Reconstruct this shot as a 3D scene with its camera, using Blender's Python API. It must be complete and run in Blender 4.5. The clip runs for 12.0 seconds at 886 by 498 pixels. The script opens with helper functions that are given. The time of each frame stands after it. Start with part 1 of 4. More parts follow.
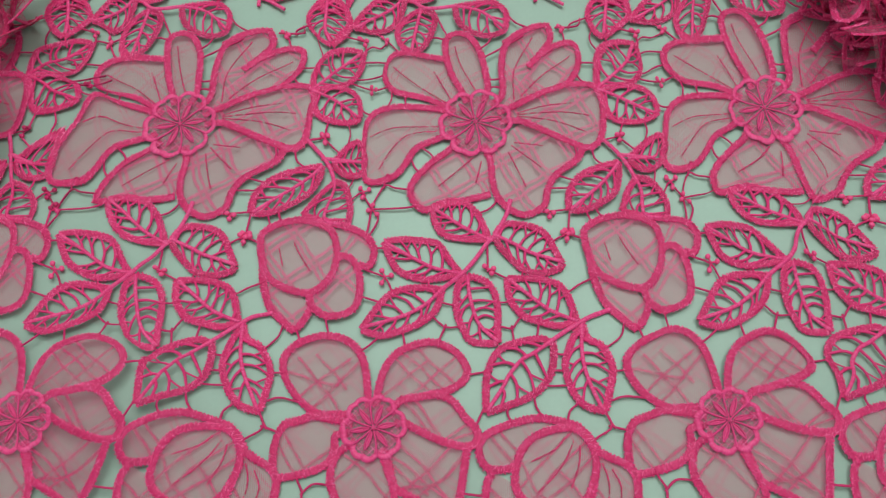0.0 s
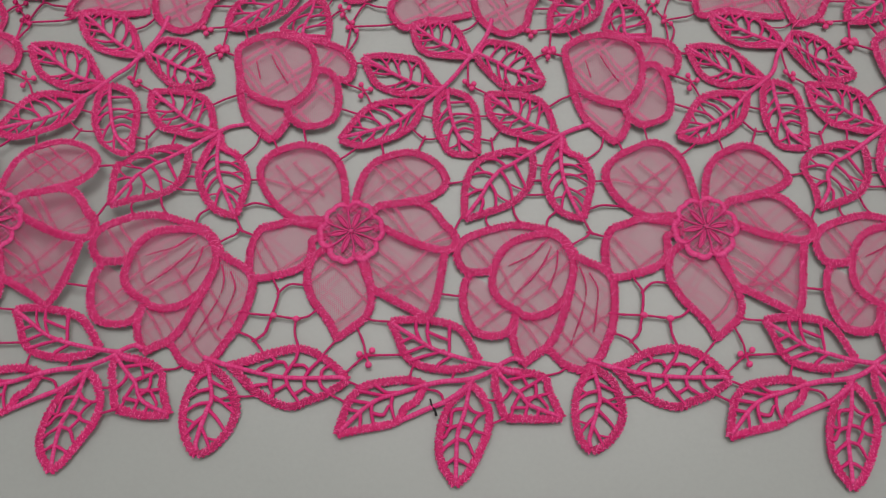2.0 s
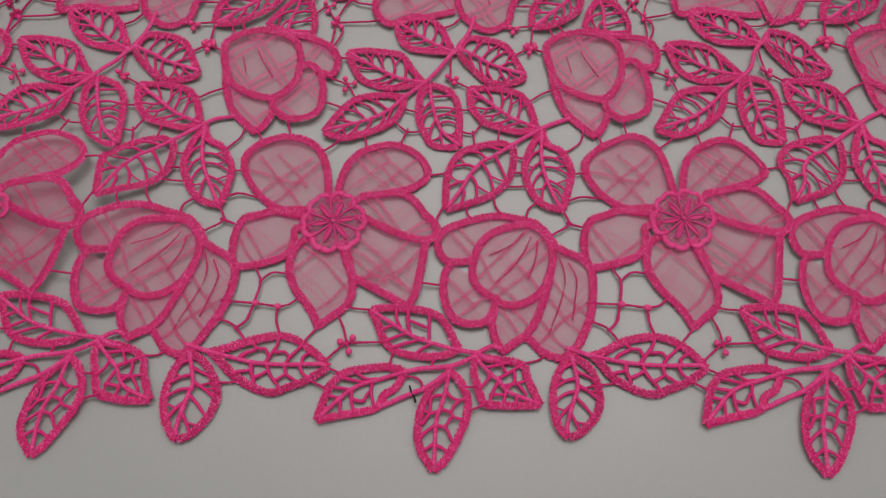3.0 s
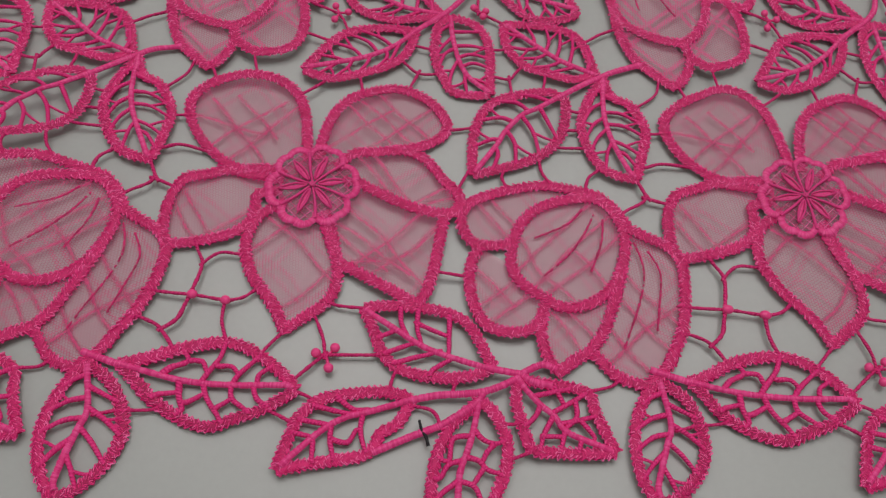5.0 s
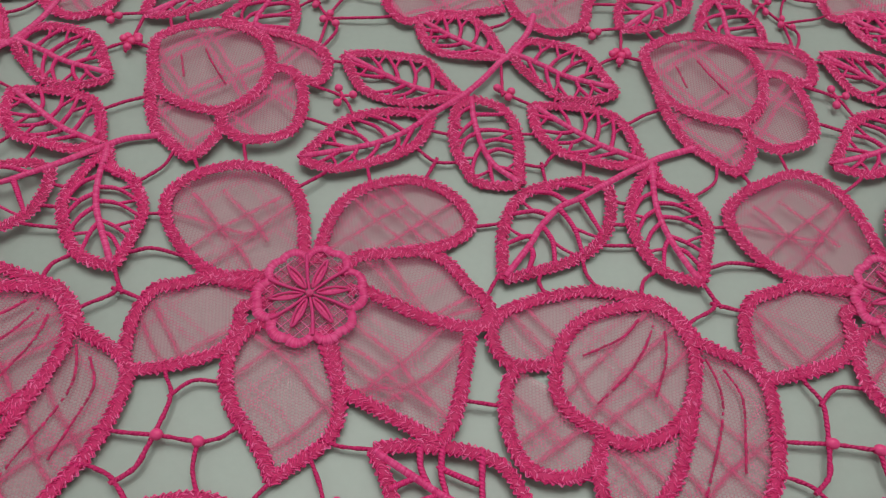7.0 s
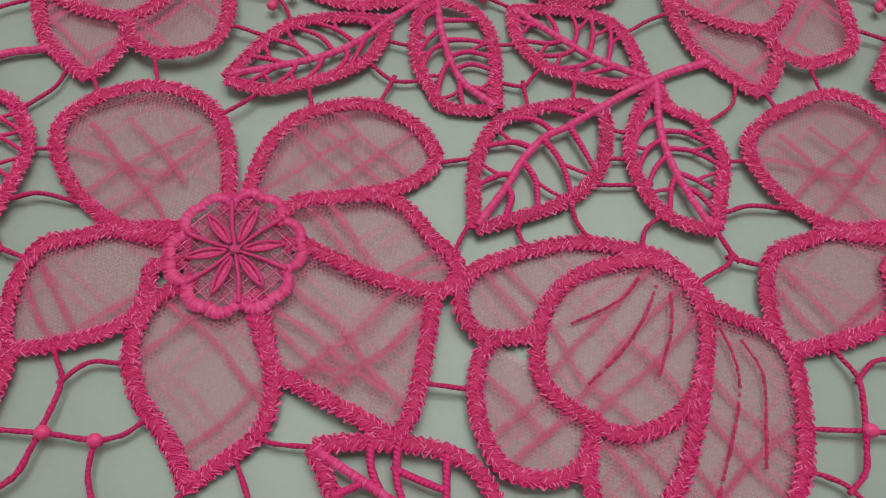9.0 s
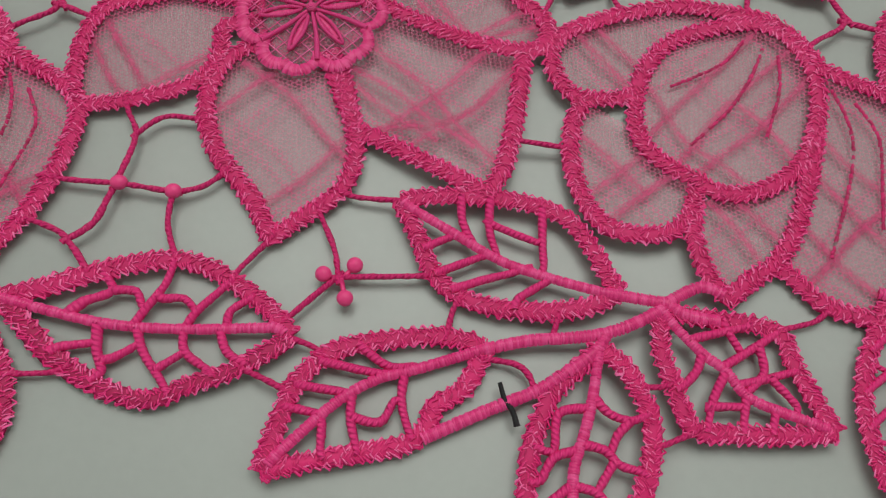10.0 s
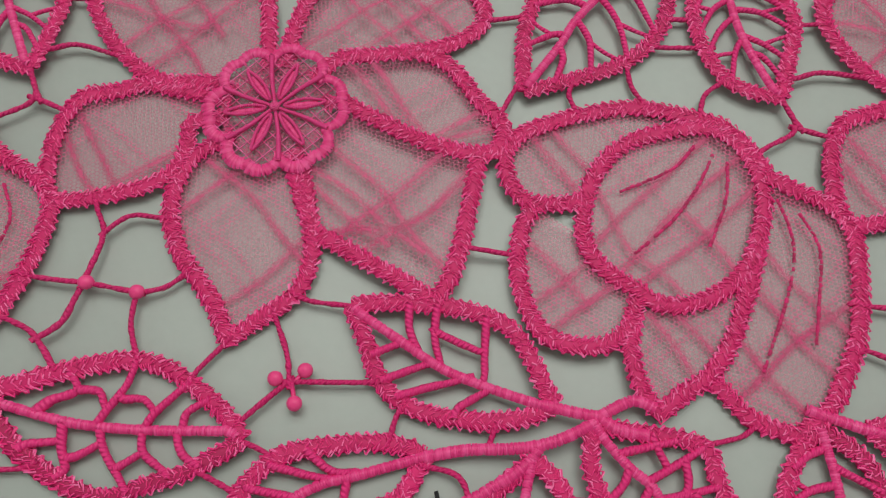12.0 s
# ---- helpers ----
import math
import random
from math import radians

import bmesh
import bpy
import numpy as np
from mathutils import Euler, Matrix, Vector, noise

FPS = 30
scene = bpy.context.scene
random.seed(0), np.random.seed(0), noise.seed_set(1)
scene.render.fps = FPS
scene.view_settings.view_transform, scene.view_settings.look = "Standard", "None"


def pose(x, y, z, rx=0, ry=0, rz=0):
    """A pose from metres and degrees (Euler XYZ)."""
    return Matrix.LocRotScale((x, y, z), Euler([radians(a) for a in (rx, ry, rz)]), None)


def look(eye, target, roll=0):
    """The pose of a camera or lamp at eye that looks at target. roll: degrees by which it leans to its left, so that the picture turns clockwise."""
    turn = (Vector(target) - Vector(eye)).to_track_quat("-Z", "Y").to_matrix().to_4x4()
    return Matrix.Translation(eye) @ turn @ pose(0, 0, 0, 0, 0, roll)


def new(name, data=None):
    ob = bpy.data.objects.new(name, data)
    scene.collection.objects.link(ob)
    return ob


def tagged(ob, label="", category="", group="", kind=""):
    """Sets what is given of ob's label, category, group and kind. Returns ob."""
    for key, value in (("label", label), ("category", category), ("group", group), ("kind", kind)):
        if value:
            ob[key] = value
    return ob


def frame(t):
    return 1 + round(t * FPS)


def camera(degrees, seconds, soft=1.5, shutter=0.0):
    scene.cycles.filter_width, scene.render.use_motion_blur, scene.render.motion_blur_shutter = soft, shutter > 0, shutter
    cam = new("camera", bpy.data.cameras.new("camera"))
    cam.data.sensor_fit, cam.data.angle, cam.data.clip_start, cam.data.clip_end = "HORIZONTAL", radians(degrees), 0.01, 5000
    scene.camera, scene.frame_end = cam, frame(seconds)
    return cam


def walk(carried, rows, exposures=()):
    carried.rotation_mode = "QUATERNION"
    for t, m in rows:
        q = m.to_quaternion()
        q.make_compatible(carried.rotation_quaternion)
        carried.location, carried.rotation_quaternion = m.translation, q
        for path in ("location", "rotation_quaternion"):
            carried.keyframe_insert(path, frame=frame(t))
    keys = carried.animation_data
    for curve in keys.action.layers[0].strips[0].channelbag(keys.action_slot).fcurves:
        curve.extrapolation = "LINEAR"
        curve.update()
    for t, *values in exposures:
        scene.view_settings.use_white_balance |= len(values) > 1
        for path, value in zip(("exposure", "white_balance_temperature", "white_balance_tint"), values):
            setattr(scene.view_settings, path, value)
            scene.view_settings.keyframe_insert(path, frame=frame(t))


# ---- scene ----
cam = camera(56.3, 12.0, soft=1.25)
PATH = [
    (0, (0.033, -0.047, 0.322), (0.001, 0.652, -1.551), -3.5),
    (0.5, (0.029, -0.057, 0.31), (0.009, 0.596, -1.581), -2.5),
    (1, (0.031, -0.074, 0.302), (0.021, 0.571, -1.591), -1.6),
    (1.5, (0.031, -0.087, 0.301), (0.04, 0.54, -1.598), 0.2),
    (2, (0.032, -0.107, 0.299), (0.051, 0.529, -1.598), 1.3),
    (2.5, (0.035, -0.119, 0.301), (0.064, 0.537, -1.588), 2.2),
    (3, (0.038, -0.119, 0.299), (0.065, 0.561, -1.582), 2.1),
    (3.2, (0.034, -0.121, 0.294), (0.075, 0.587, -1.576), 3.1),
    (5, (0.026, -0.114, 0.196), (0.112, 0.768, -1.598), 6.5),
    (5.5, (0.017, -0.107, 0.179), (0.109, 0.788, -1.607), 6.9),
    (6, (0.017, -0.104, 0.167), (0.102, 0.899, -1.561), 5.9),
    (6.5, (0.022, -0.098, 0.166), (0.095, 0.977, -1.519), 4.6),
    (7, (0.023, -0.093, 0.161), (0.092, 1.01, -1.507), 3.9),
    (7.2, (0.024, -0.089, 0.161), (0.087, 1.039, -1.49), 3.5),
    (8.8, (0.031, -0.065, 0.14), (0.133, 0.882, -1.618), 5.8),
    (9, (0.029, -0.067, 0.136), (0.139, 0.828, -1.649), 6.5),
    (9.5, (0.024, -0.074, 0.122), (0.096, 0.764, -1.692), 4.5),
    (10, (0.019, -0.09, 0.116), (0.066, 0.661, -1.737), 3.6),
    (10.5, (0.016, -0.097, 0.129), (0.018, 0.601, -1.746), 1.0),
    (11, (0.02, -0.084, 0.128), (-0.019, 0.551, -1.768), -1.6),
    (11.5, (0.028, -0.076, 0.126), (0.005, 0.574, -1.765), -0.2),
    (12, (0.03, -0.07, 0.13), (0.029, 0.587, -1.759), 1.5),
]

EXPOSURES = [(0.0, -0.28, 5900, -29), (1.0, -0.37, 6150, -8), (2.0, -0.62, 6600, 15), (2.5, -0.67, 6650, 21), (5.5, -0.68, 6550, 14), (6.5, -0.62, 6450, 1), (9.5, -0.58, 6450, -6), (10.5, -0.59, 6600, 13), (11.5, -0.52, 6600, 8), (12.0, -0.50, 6550, 1)]
walk(cam, [(t, look(eye, target, roll)) for t, eye, target, roll in PATH], EXPOSURES)

# ---- light: a bright indoor room, soft ceiling light from behind the cloth ----
world = bpy.data.worlds.new("room_air")
scene.world = world
world.use_nodes = True
world.node_tree.nodes["Background"].inputs[0].default_value = (0.93, 1.0, 0.98, 1)
world.node_tree.nodes["Background"].inputs[1].default_value = 0.2


def area_lamp(name, eye, target, w, h, power, colour):
    data = bpy.data.lights.new(name, "AREA")
    data.shape, data.size, data.size_y, data.energy, data.color = "RECTANGLE", w, h, power, colour
    ob = new(name, data)
    ob.matrix_world = look(eye, target)
    return ob


area_lamp("ceiling_lamp", (0.15, 0.6, 1.65), (0.03, 0.0, 0.0), 1.5, 1.0, 30, (1.0, 1.0, 0.98))
# added fill lamp inside the solid west wall; the room has no window
area_lamp("west_fill", (-1.25, 0.2, 0.9), (0.0, 0.0, 0.0), 1.0, 0.9, 3.5, (0.93, 1.0, 1.0))

# ---- materials ----


def material(name):
    m = bpy.data.materials.new(name)
    m.use_nodes = True
    nt = m.node_tree
    return m, nt, nt.nodes["Principled BSDF"]


def node(nt, kind, **values):
    n = nt.nodes.new(kind)
    for key, value in values.items():
        n.inputs[key.replace("_", " ")].default_value = value
    return n


def maths(nt, op, a, b=None):
    n = nt.nodes.new("ShaderNodeMath")
    n.operation = op
    for i, v in enumerate((a, b)):
        if v is None:
            continue
        if isinstance(v, (int, float)):
            n.inputs[i].default_value = v
        else:
            nt.links.new(v, n.inputs[i])
    return n.outputs[0]


def ramp(nt, fac, stops):
    n = nt.nodes.new("ShaderNodeValToRGB")
    while len(n.color_ramp.elements) < len(stops):
        n.color_ramp.elements.new(0.5)
    for e, (p, c) in zip(n.color_ramp.elements, stops):
        e.position, e.color = p, (*c, 1)
    nt.links.new(fac, n.inputs[0])
    return n.outputs[0]


def bump(nt, height, strength, distance, target):
    n = node(nt, "ShaderNodeBump", Strength=strength, Distance=distance)
    nt.links.new(height, n.inputs["Height"])
    nt.links.new(n.outputs[0], target.inputs["Normal"])


DEEP, PINK, PALE = (0.48, 0.006, 0.105), (0.76, 0.015, 0.180), (0.93, 0.20, 0.48)


def thread_material(name, stops, rough, twist=0.0, gauge=0.45):
    """Shiny rayon thread; with twist, windings show round the cord."""
    m, nt, bsdf = material(name)
    geo = nt.nodes.new("ShaderNodeNewGeometry")
    tex = nt.nodes.new("ShaderNodeTexCoord")
    grain = node(nt, "ShaderNodeTexNoise", Scale=900.0, Detail=3.0)
    nt.links.new(tex.outputs["Object"], grain.inputs["Vector"])
    blotch = node(nt, "ShaderNodeTexNoise", Scale=60.0, Detail=2.0)
    nt.links.new(tex.outputs["Object"], blotch.inputs["Vector"])
    mix = maths(nt, "ADD", maths(nt, "MULTIPLY", geo.outputs["Random Per Island"], 0.62),
                maths(nt, "ADD", maths(nt, "MULTIPLY", grain.outputs[0], 0.28), maths(nt, "MULTIPLY", blotch.outputs[0], 0.2)))
    nt.links.new(ramp(nt, mix, stops), bsdf.inputs["Base Color"])
    bsdf.inputs["Roughness"].default_value = rough
    bsdf.inputs["Specular IOR Level"].default_value = 0.36
    bsdf.inputs["Sheen Weight"].default_value = 0.05
    bsdf.inputs["Sheen Tint"].default_value = (1.0, 0.45, 0.65, 1)
    if twist:
        sep = nt.nodes.new("ShaderNodeSeparateXYZ")
        nt.links.new(tex.outputs["UV"], sep.inputs[0])
        turn = maths(nt, "ADD", maths(nt, "MULTIPLY", sep.outputs[0], 2 * math.pi / gauge), maths(nt, "ADD", maths(nt, "MULTIPLY", sep.outputs[1], 2 * math.pi * twist), maths(nt, "MULTIPLY", blotch.outputs[0], 14.0)))
        wind = maths(nt, "ADD", maths(nt, "SINE", turn), maths(nt, "MULTIPLY", grain.outputs[0], 1.6))
        bump(nt, wind, 0.9, 0.00011 if twist > 1 else 0.00006, bsdf)
    else:
        bump(nt, grain.outputs[0], 0.5, 0.0001, bsdf)
    return m


# palest stop paints thread glints as colour on random strands
STITCH = thread_material("stitched_braid", [(0.20, DEEP), (0.44, PINK), (0.66, (0.80, 0.036, 0.235)), (0.86, (0.94, 0.19, 0.45))], 0.36)
MESHWORK = thread_material("pale_mesh_thread", [(0.2, PINK), (0.7, PALE)], 0.4)
# darker than STITCH: shade between the stitches is put into this ground colour
UNDER = thread_material("braid_ground", [(0.25, (0.38, 0.005, 0.080)), (0.8, (0.68, 0.012, 0.155))], 0.6)
CORD = thread_material("wound_cord", [(0.10, (0.36, 0.006, 0.085)), (0.45, DEEP), (0.8, PINK), (1.0, (0.80, 0.06, 0.26))], 0.45, twist=2.0, gauge=0.95)
WOUND = thread_material("wound_vein", [(0.10, DEEP), (0.5, PINK), (1.0, (0.80, 0.06, 0.26))], 0.42, twist=2.0, gauge=0.8)
BEAD = thread_material("bead_stitch", [(0.1, PINK), (0.9, (0.82, 0.08, 0.26))], 0.38)
SATIN = thread_material("satin_cord", [(0.1, (0.64, 0.018, 0.165)), (0.5, (0.74, 0.034, 0.21)), (1.0, (0.86, 0.10, 0.33))], 0.36, twist=0.25, gauge=0.36)


def organza_material(name, plaid):
    """Fine hexagon net with woven plaid stripes; the holes are open."""
    m, nt, bsdf = material(name)
    out = nt.nodes["Material Output"]
    tex = nt.nodes.new("ShaderNodeTexCoord")
    sep = nt.nodes.new("ShaderNodeSeparateXYZ")
    nt.links.new(tex.outputs["UV"], sep.inputs[0])
    wob = node(nt, "ShaderNodeTexNoise", Scale=0.06, Detail=1.0)
    nt.links.new(tex.outputs["UV"], wob.inputs["Vector"])
    shift = maths(nt, "MULTIPLY", maths(nt, "SUBTRACT", wob.outputs[0], 0.5), 5.0)
    u = maths(nt, "ADD", maths(nt, "ADD", maths(nt, "MULTIPLY", sep.outputs[0], 0.75), maths(nt, "MULTIPLY", sep.outputs[1], 0.66)), shift)
    v = maths(nt, "ADD", maths(nt, "SUBTRACT", maths(nt, "MULTIPLY", sep.outputs[1], 0.75), maths(nt, "MULTIPLY", sep.outputs[0], 0.66)), shift)
    k = 2 * math.pi / 0.76
    total = None
    for a in (0.0, math.pi / 3, 2 * math.pi / 3):
        c = maths(nt, "COSINE", maths(nt, "ADD", maths(nt, "MULTIPLY", sep.outputs[0], k * math.cos(a)), maths(nt, "MULTIPLY", sep.outputs[1], 1.2 * k * math.sin(a))))
        total = c if total is None else maths(nt, "ADD", total, c)
    yarn = nt.nodes.new("ShaderNodeMapRange")
    nt.links.new(total, yarn.inputs[0])
    for i, value in ((1, 0.3), (2, -1.4), (3, 0.09), (4, 0.56)):
        yarn.inputs[i].default_value = value
    stripes = None
    for axis, pitch, marks in ((u, 14.0, (0.22, 0.40)), (v, 16.0, (0.30, 0.48))):
        f = maths(nt, "FRACT", maths(nt, "ADD", maths(nt, "DIVIDE", axis, pitch), 50.0))
        for mark in marks:
            edge = nt.nodes.new("ShaderNodeMapRange")
            edge.interpolation_type = "SMOOTHSTEP"
            nt.links.new(maths(nt, "ABSOLUTE", maths(nt, "SUBTRACT", f, mark)), edge.inputs[0])
            for i, value in ((1, 0.0), (2, 0.068), (3, plaid), (4, 0.0)):
                edge.inputs[i].default_value = value
            stripes = edge.outputs[0] if stripes is None else maths(nt, "MAXIMUM", stripes, edge.outputs[0])
    patch = node(nt, "ShaderNodeTexNoise", Scale=0.4, Detail=3.0)
    nt.links.new(tex.outputs["UV"], patch.inputs["Vector"])
    stripes = maths(nt, "MULTIPLY", stripes, maths(nt, "MULTIPLY", patch.outputs[0], 1.8))
    dense = maths(nt, "MULTIPLY", yarn.outputs[0], maths(nt, "ADD", maths(nt, "MULTIPLY", stripes, 1.6), 1.0))
    cover = maths(nt, "MINIMUM", maths(nt, "ADD", dense, maths(nt, "MULTIPLY", stripes, 0.3)), 0.92)
    nt.links.new(ramp(nt, stripes, [(0.0, (0.66, 0.085, 0.225)), (0.5, (0.64, 0.035, 0.19))]), bsdf.inputs["Base Color"])
    bsdf.inputs["Roughness"].default_value = 0.5
    bsdf.inputs["Sheen Weight"].default_value = 0.3
    clear = nt.nodes.new("ShaderNodeBsdfTransparent")
    mix = nt.nodes.new("ShaderNodeMixShader")
    nt.links.new(cover, mix.inputs[0])
    nt.links.new(clear.outputs[0], mix.inputs[1])
    nt.links.new(bsdf.outputs[0], mix.inputs[2])
    nt.links.new(mix.outputs[0], out.inputs["Surface"])
    return m


def stripe_material(name):
    """Denser woven stripe of the net: soft at both edges, uneven along its length."""
    m, nt, bsdf = material(name)
    out = nt.nodes["Material Output"]
    tex = nt.nodes.new("ShaderNodeTexCoord")
    sep = nt.nodes.new("ShaderNodeSeparateXYZ")
    nt.links.new(tex.outputs["UV"], sep.inputs[0])
    soft = maths(nt, "SINE", maths(nt, "MULTIPLY", sep.outputs[1], math.pi))
    grain = node(nt, "ShaderNodeTexNoise", Scale=2200.0, Detail=2.0)
    patch = node(nt, "ShaderNodeTexNoise", Scale=260.0, Detail=2.0)
    for n in (grain, patch):
        nt.links.new(tex.outputs["Object"], n.inputs["Vector"])
    uneven = maths(nt, "MULTIPLY", maths(nt, "ADD", patch.outputs[0], 0.15), maths(nt, "ADD", grain.outputs[0], 0.45))
    cover = maths(nt, "MINIMUM", maths(nt, "MULTIPLY", maths(nt, "MULTIPLY", soft, soft), maths(nt, "MULTIPLY", uneven, 0.98)), 0.85)
    nt.links.new(ramp(nt, grain.outputs[0], [(0.3, (0.54, 0.014, 0.13)), (0.7, (0.68, 0.04, 0.20))]), bsdf.inputs["Base Color"])
    bsdf.inputs["Roughness"].default_value = 0.5
    clear = nt.nodes.new("ShaderNodeBsdfTransparent")
    mix = nt.nodes.new("ShaderNodeMixShader")
    nt.links.new(cover, mix.inputs[0])
    nt.links.new(clear.outputs[0], mix.inputs[1])
    nt.links.new(bsdf.outputs[0], mix.inputs[2])
    nt.links.new(mix.outputs[0], out.inputs["Surface"])
    return m


STRIPE = stripe_material("woven_stripe")
ORGANZA = organza_material("plaid_organza_net", 0.85)
PLAIN_ORGANZA = organza_material("plain_organza_net", 0.24)


def plain_material(name, colour, spread, rough, scale, relief):
    m, nt, bsdf = material(name)
    tex = nt.nodes.new("ShaderNodeTexCoord")
    big = node(nt, "ShaderNodeTexNoise", Scale=scale, Detail=4.0)
    fine = node(nt, "ShaderNodeTexNoise", Scale=scale * 90, Detail=2.0)
    for n in (big, fine):
        nt.links.new(tex.outputs["Object"], n.inputs["Vector"])
    mix = maths(nt, "ADD", maths(nt, "MULTIPLY", big.outputs[0], 0.7), maths(nt, "MULTIPLY", fine.outputs[0], 0.3))
    nt.links.new(ramp(nt, mix, [(0.3, tuple(c * (1 - spread) for c in colour)), (0.7, tuple(min(1, c * (1 + spread)) for c in colour))]), bsdf.inputs["Base Color"])
    bsdf.inputs["Roughness"].default_value = rough
    bump(nt, fine.outputs[0], 0.15, relief, bsdf)
    return m


TABLE = plain_material("pale_laminate", (0.342, 0.356, 0.339), 0.05, 0.37, 6.0, 0.0001)
WALL = plain_material("wall_paint", (0.72, 0.73, 0.71), 0.04, 0.85, 2.0, 0.0005)
FLOOR = plain_material("floor_vinyl", (0.35, 0.33, 0.30), 0.15, 0.6, 3.0, 0.0005)
BLACK = thread_material("black_thread", [(0.1, (0.004, 0.004, 0.005)), (0.9, (0.012, 0.012, 0.014))], 0.7)

# ---- table and room ----
TOP = -0.0019


def box_mesh(name, lo, hi, bevel=0.0):
    bm = bmesh.new()
    bmesh.ops.create_cube(bm, size=1)
    for v in bm.verts:
        v.co = [lo[i] + (v.co[i] + 0.5) * (hi[i] - lo[i]) for i in range(3)]
    if bevel:
        bmesh.ops.bevel(bm, geom=list(bm.edges), offset=bevel, segments=3, affect="EDGES", profile=0.5)
    me = bpy.data.meshes.new(name)
    bm.to_mesh(me)
    bm.free()
    return me


def solid(name, lo, hi, mat, parent=None, bevel=0.0):
    me = box_mesh(name, lo, hi, bevel)
    me.materials.append(mat)
    ob = new(name, me)
    ob.parent = parent
    return ob


table = tagged(new("work_table"), "pale grey-white laminate work table under pink lace", "table")
solid("table_top", (-0.6, -0.4, TOP - 0.028), (0.65, 0.5, TOP), TABLE, table, 0.003)
for sx in (-0.56, 0.56):
    for sy in (-0.36, 0.41):
        solid("leg", (sx, sy, TOP - 0.74), (sx + 0.05, sy + 0.05, TOP - 0.028), WALL, table, 0.004)
FLOOR_Z = TOP - 0.74
tagged(solid("floor", (-1.4, -1.4, FLOOR_Z - 0.1), (1.4, 1.4, FLOOR_Z), FLOOR), "plain brownish vinyl floor", "floor", kind="structure")
tagged(solid("ceiling", (-1.4, -1.4, 1.86), (1.4, 1.4, 1.96), WALL), "plain white painted ceiling", "ceiling", kind="structure")
for name, lo, hi in (("wall_north", (-1.4, 1.3, FLOOR_Z), (1.4, 1.4, 1.86)), ("wall_south", (-1.4, -1.4, FLOOR_Z), (1.4, -1.3, 1.86)),
                     ("wall_west", (-1.4, -1.3, FLOOR_Z), (-1.3, 1.3, 1.86)), ("wall_east", (1.3, -1.3, FLOOR_Z), (1.4, 1.3, 1.86))):
    tagged(solid(name, lo, hi, WALL), "plain off-white painted wall", "wall", kind="structure")

# ---- lace: thread work in millimetres on the plan, one repeat of the pattern ----
REPEAT = 135.0
rng = random.Random(7)


def swell(x, y):
    """Gentle rise and fall of the cloth over the table, the same in every repeat."""
    a = 2 * math.pi * x / REPEAT
    k = 1 + 0.9 * min(1, max(0, (y - 95) / 20))
    return 0.3 * (k - 1) + 0.45 * math.sin(a + 1 + y / 40) + 0.4 * math.sin(2 * a + y / 17) + 0.35 * math.sin(3 * a - y / 11 + 2)


def smooth(pts, closed=False, step=0.8):
    """Catmull-Rom through the pattern's handles; a handle with a third value is a corner."""
    pts = [(p[0], p[1], len(p) > 2) for p in pts]
    if closed:
        corner = next((i for i, p in enumerate(pts) if p[2]), None)
        if corner is not None:
            pts = pts[corner:] + pts[:corner + 1]
            closed = False
    n, line = len(pts), []
    for i in range(n if closed else n - 1):
        p1, p2 = pts[i], pts[(i + 1) % n]
        p0 = pts[(i - 1) % n] if closed or (i > 0 and not p1[2]) else p1
        p3 = pts[(i + 2) % n] if closed or (i + 2 < n and not p2[2]) else p2
        count = max(2, int(math.hypot(p2[0] - p1[0], p2[1] - p1[1]) / step))
        for j in range(count):
            t = j / count
            line.append(tuple(0.5 * (2 * p1[c] + (p2[c] - p0[c]) * t + (2 * p0[c] - 5 * p1[c] + 4 * p2[c] - p3[c]) * t * t
                                     + (3 * p1[c] - p0[c] - 3 * p2[c] + p3[c]) * t ** 3) for c in (0, 1)))
    if not closed:
        line.append(pts[-1][:2])
    return line


def frames_of(line, closed):
    """Place, direction and length so far along a line."""
    n, out, run = len(line), [], 0.0
    for i, p in enumerate(line):
        a = line[(i - 1) % n] if closed or i > 0 else p
        b = line[(i + 1) % n] if closed or i < n - 1 else p
        d = math.hypot(b[0] - a[0], b[1] - a[1]) or 1
        if i:
            run += math.hypot(p[0] - line[i - 1][0], p[1] - line[i - 1][1])
        out.append((p[0], p[1], (b[0] - a[0]) / d, (b[1] - a[1]) / d, run))
    return out


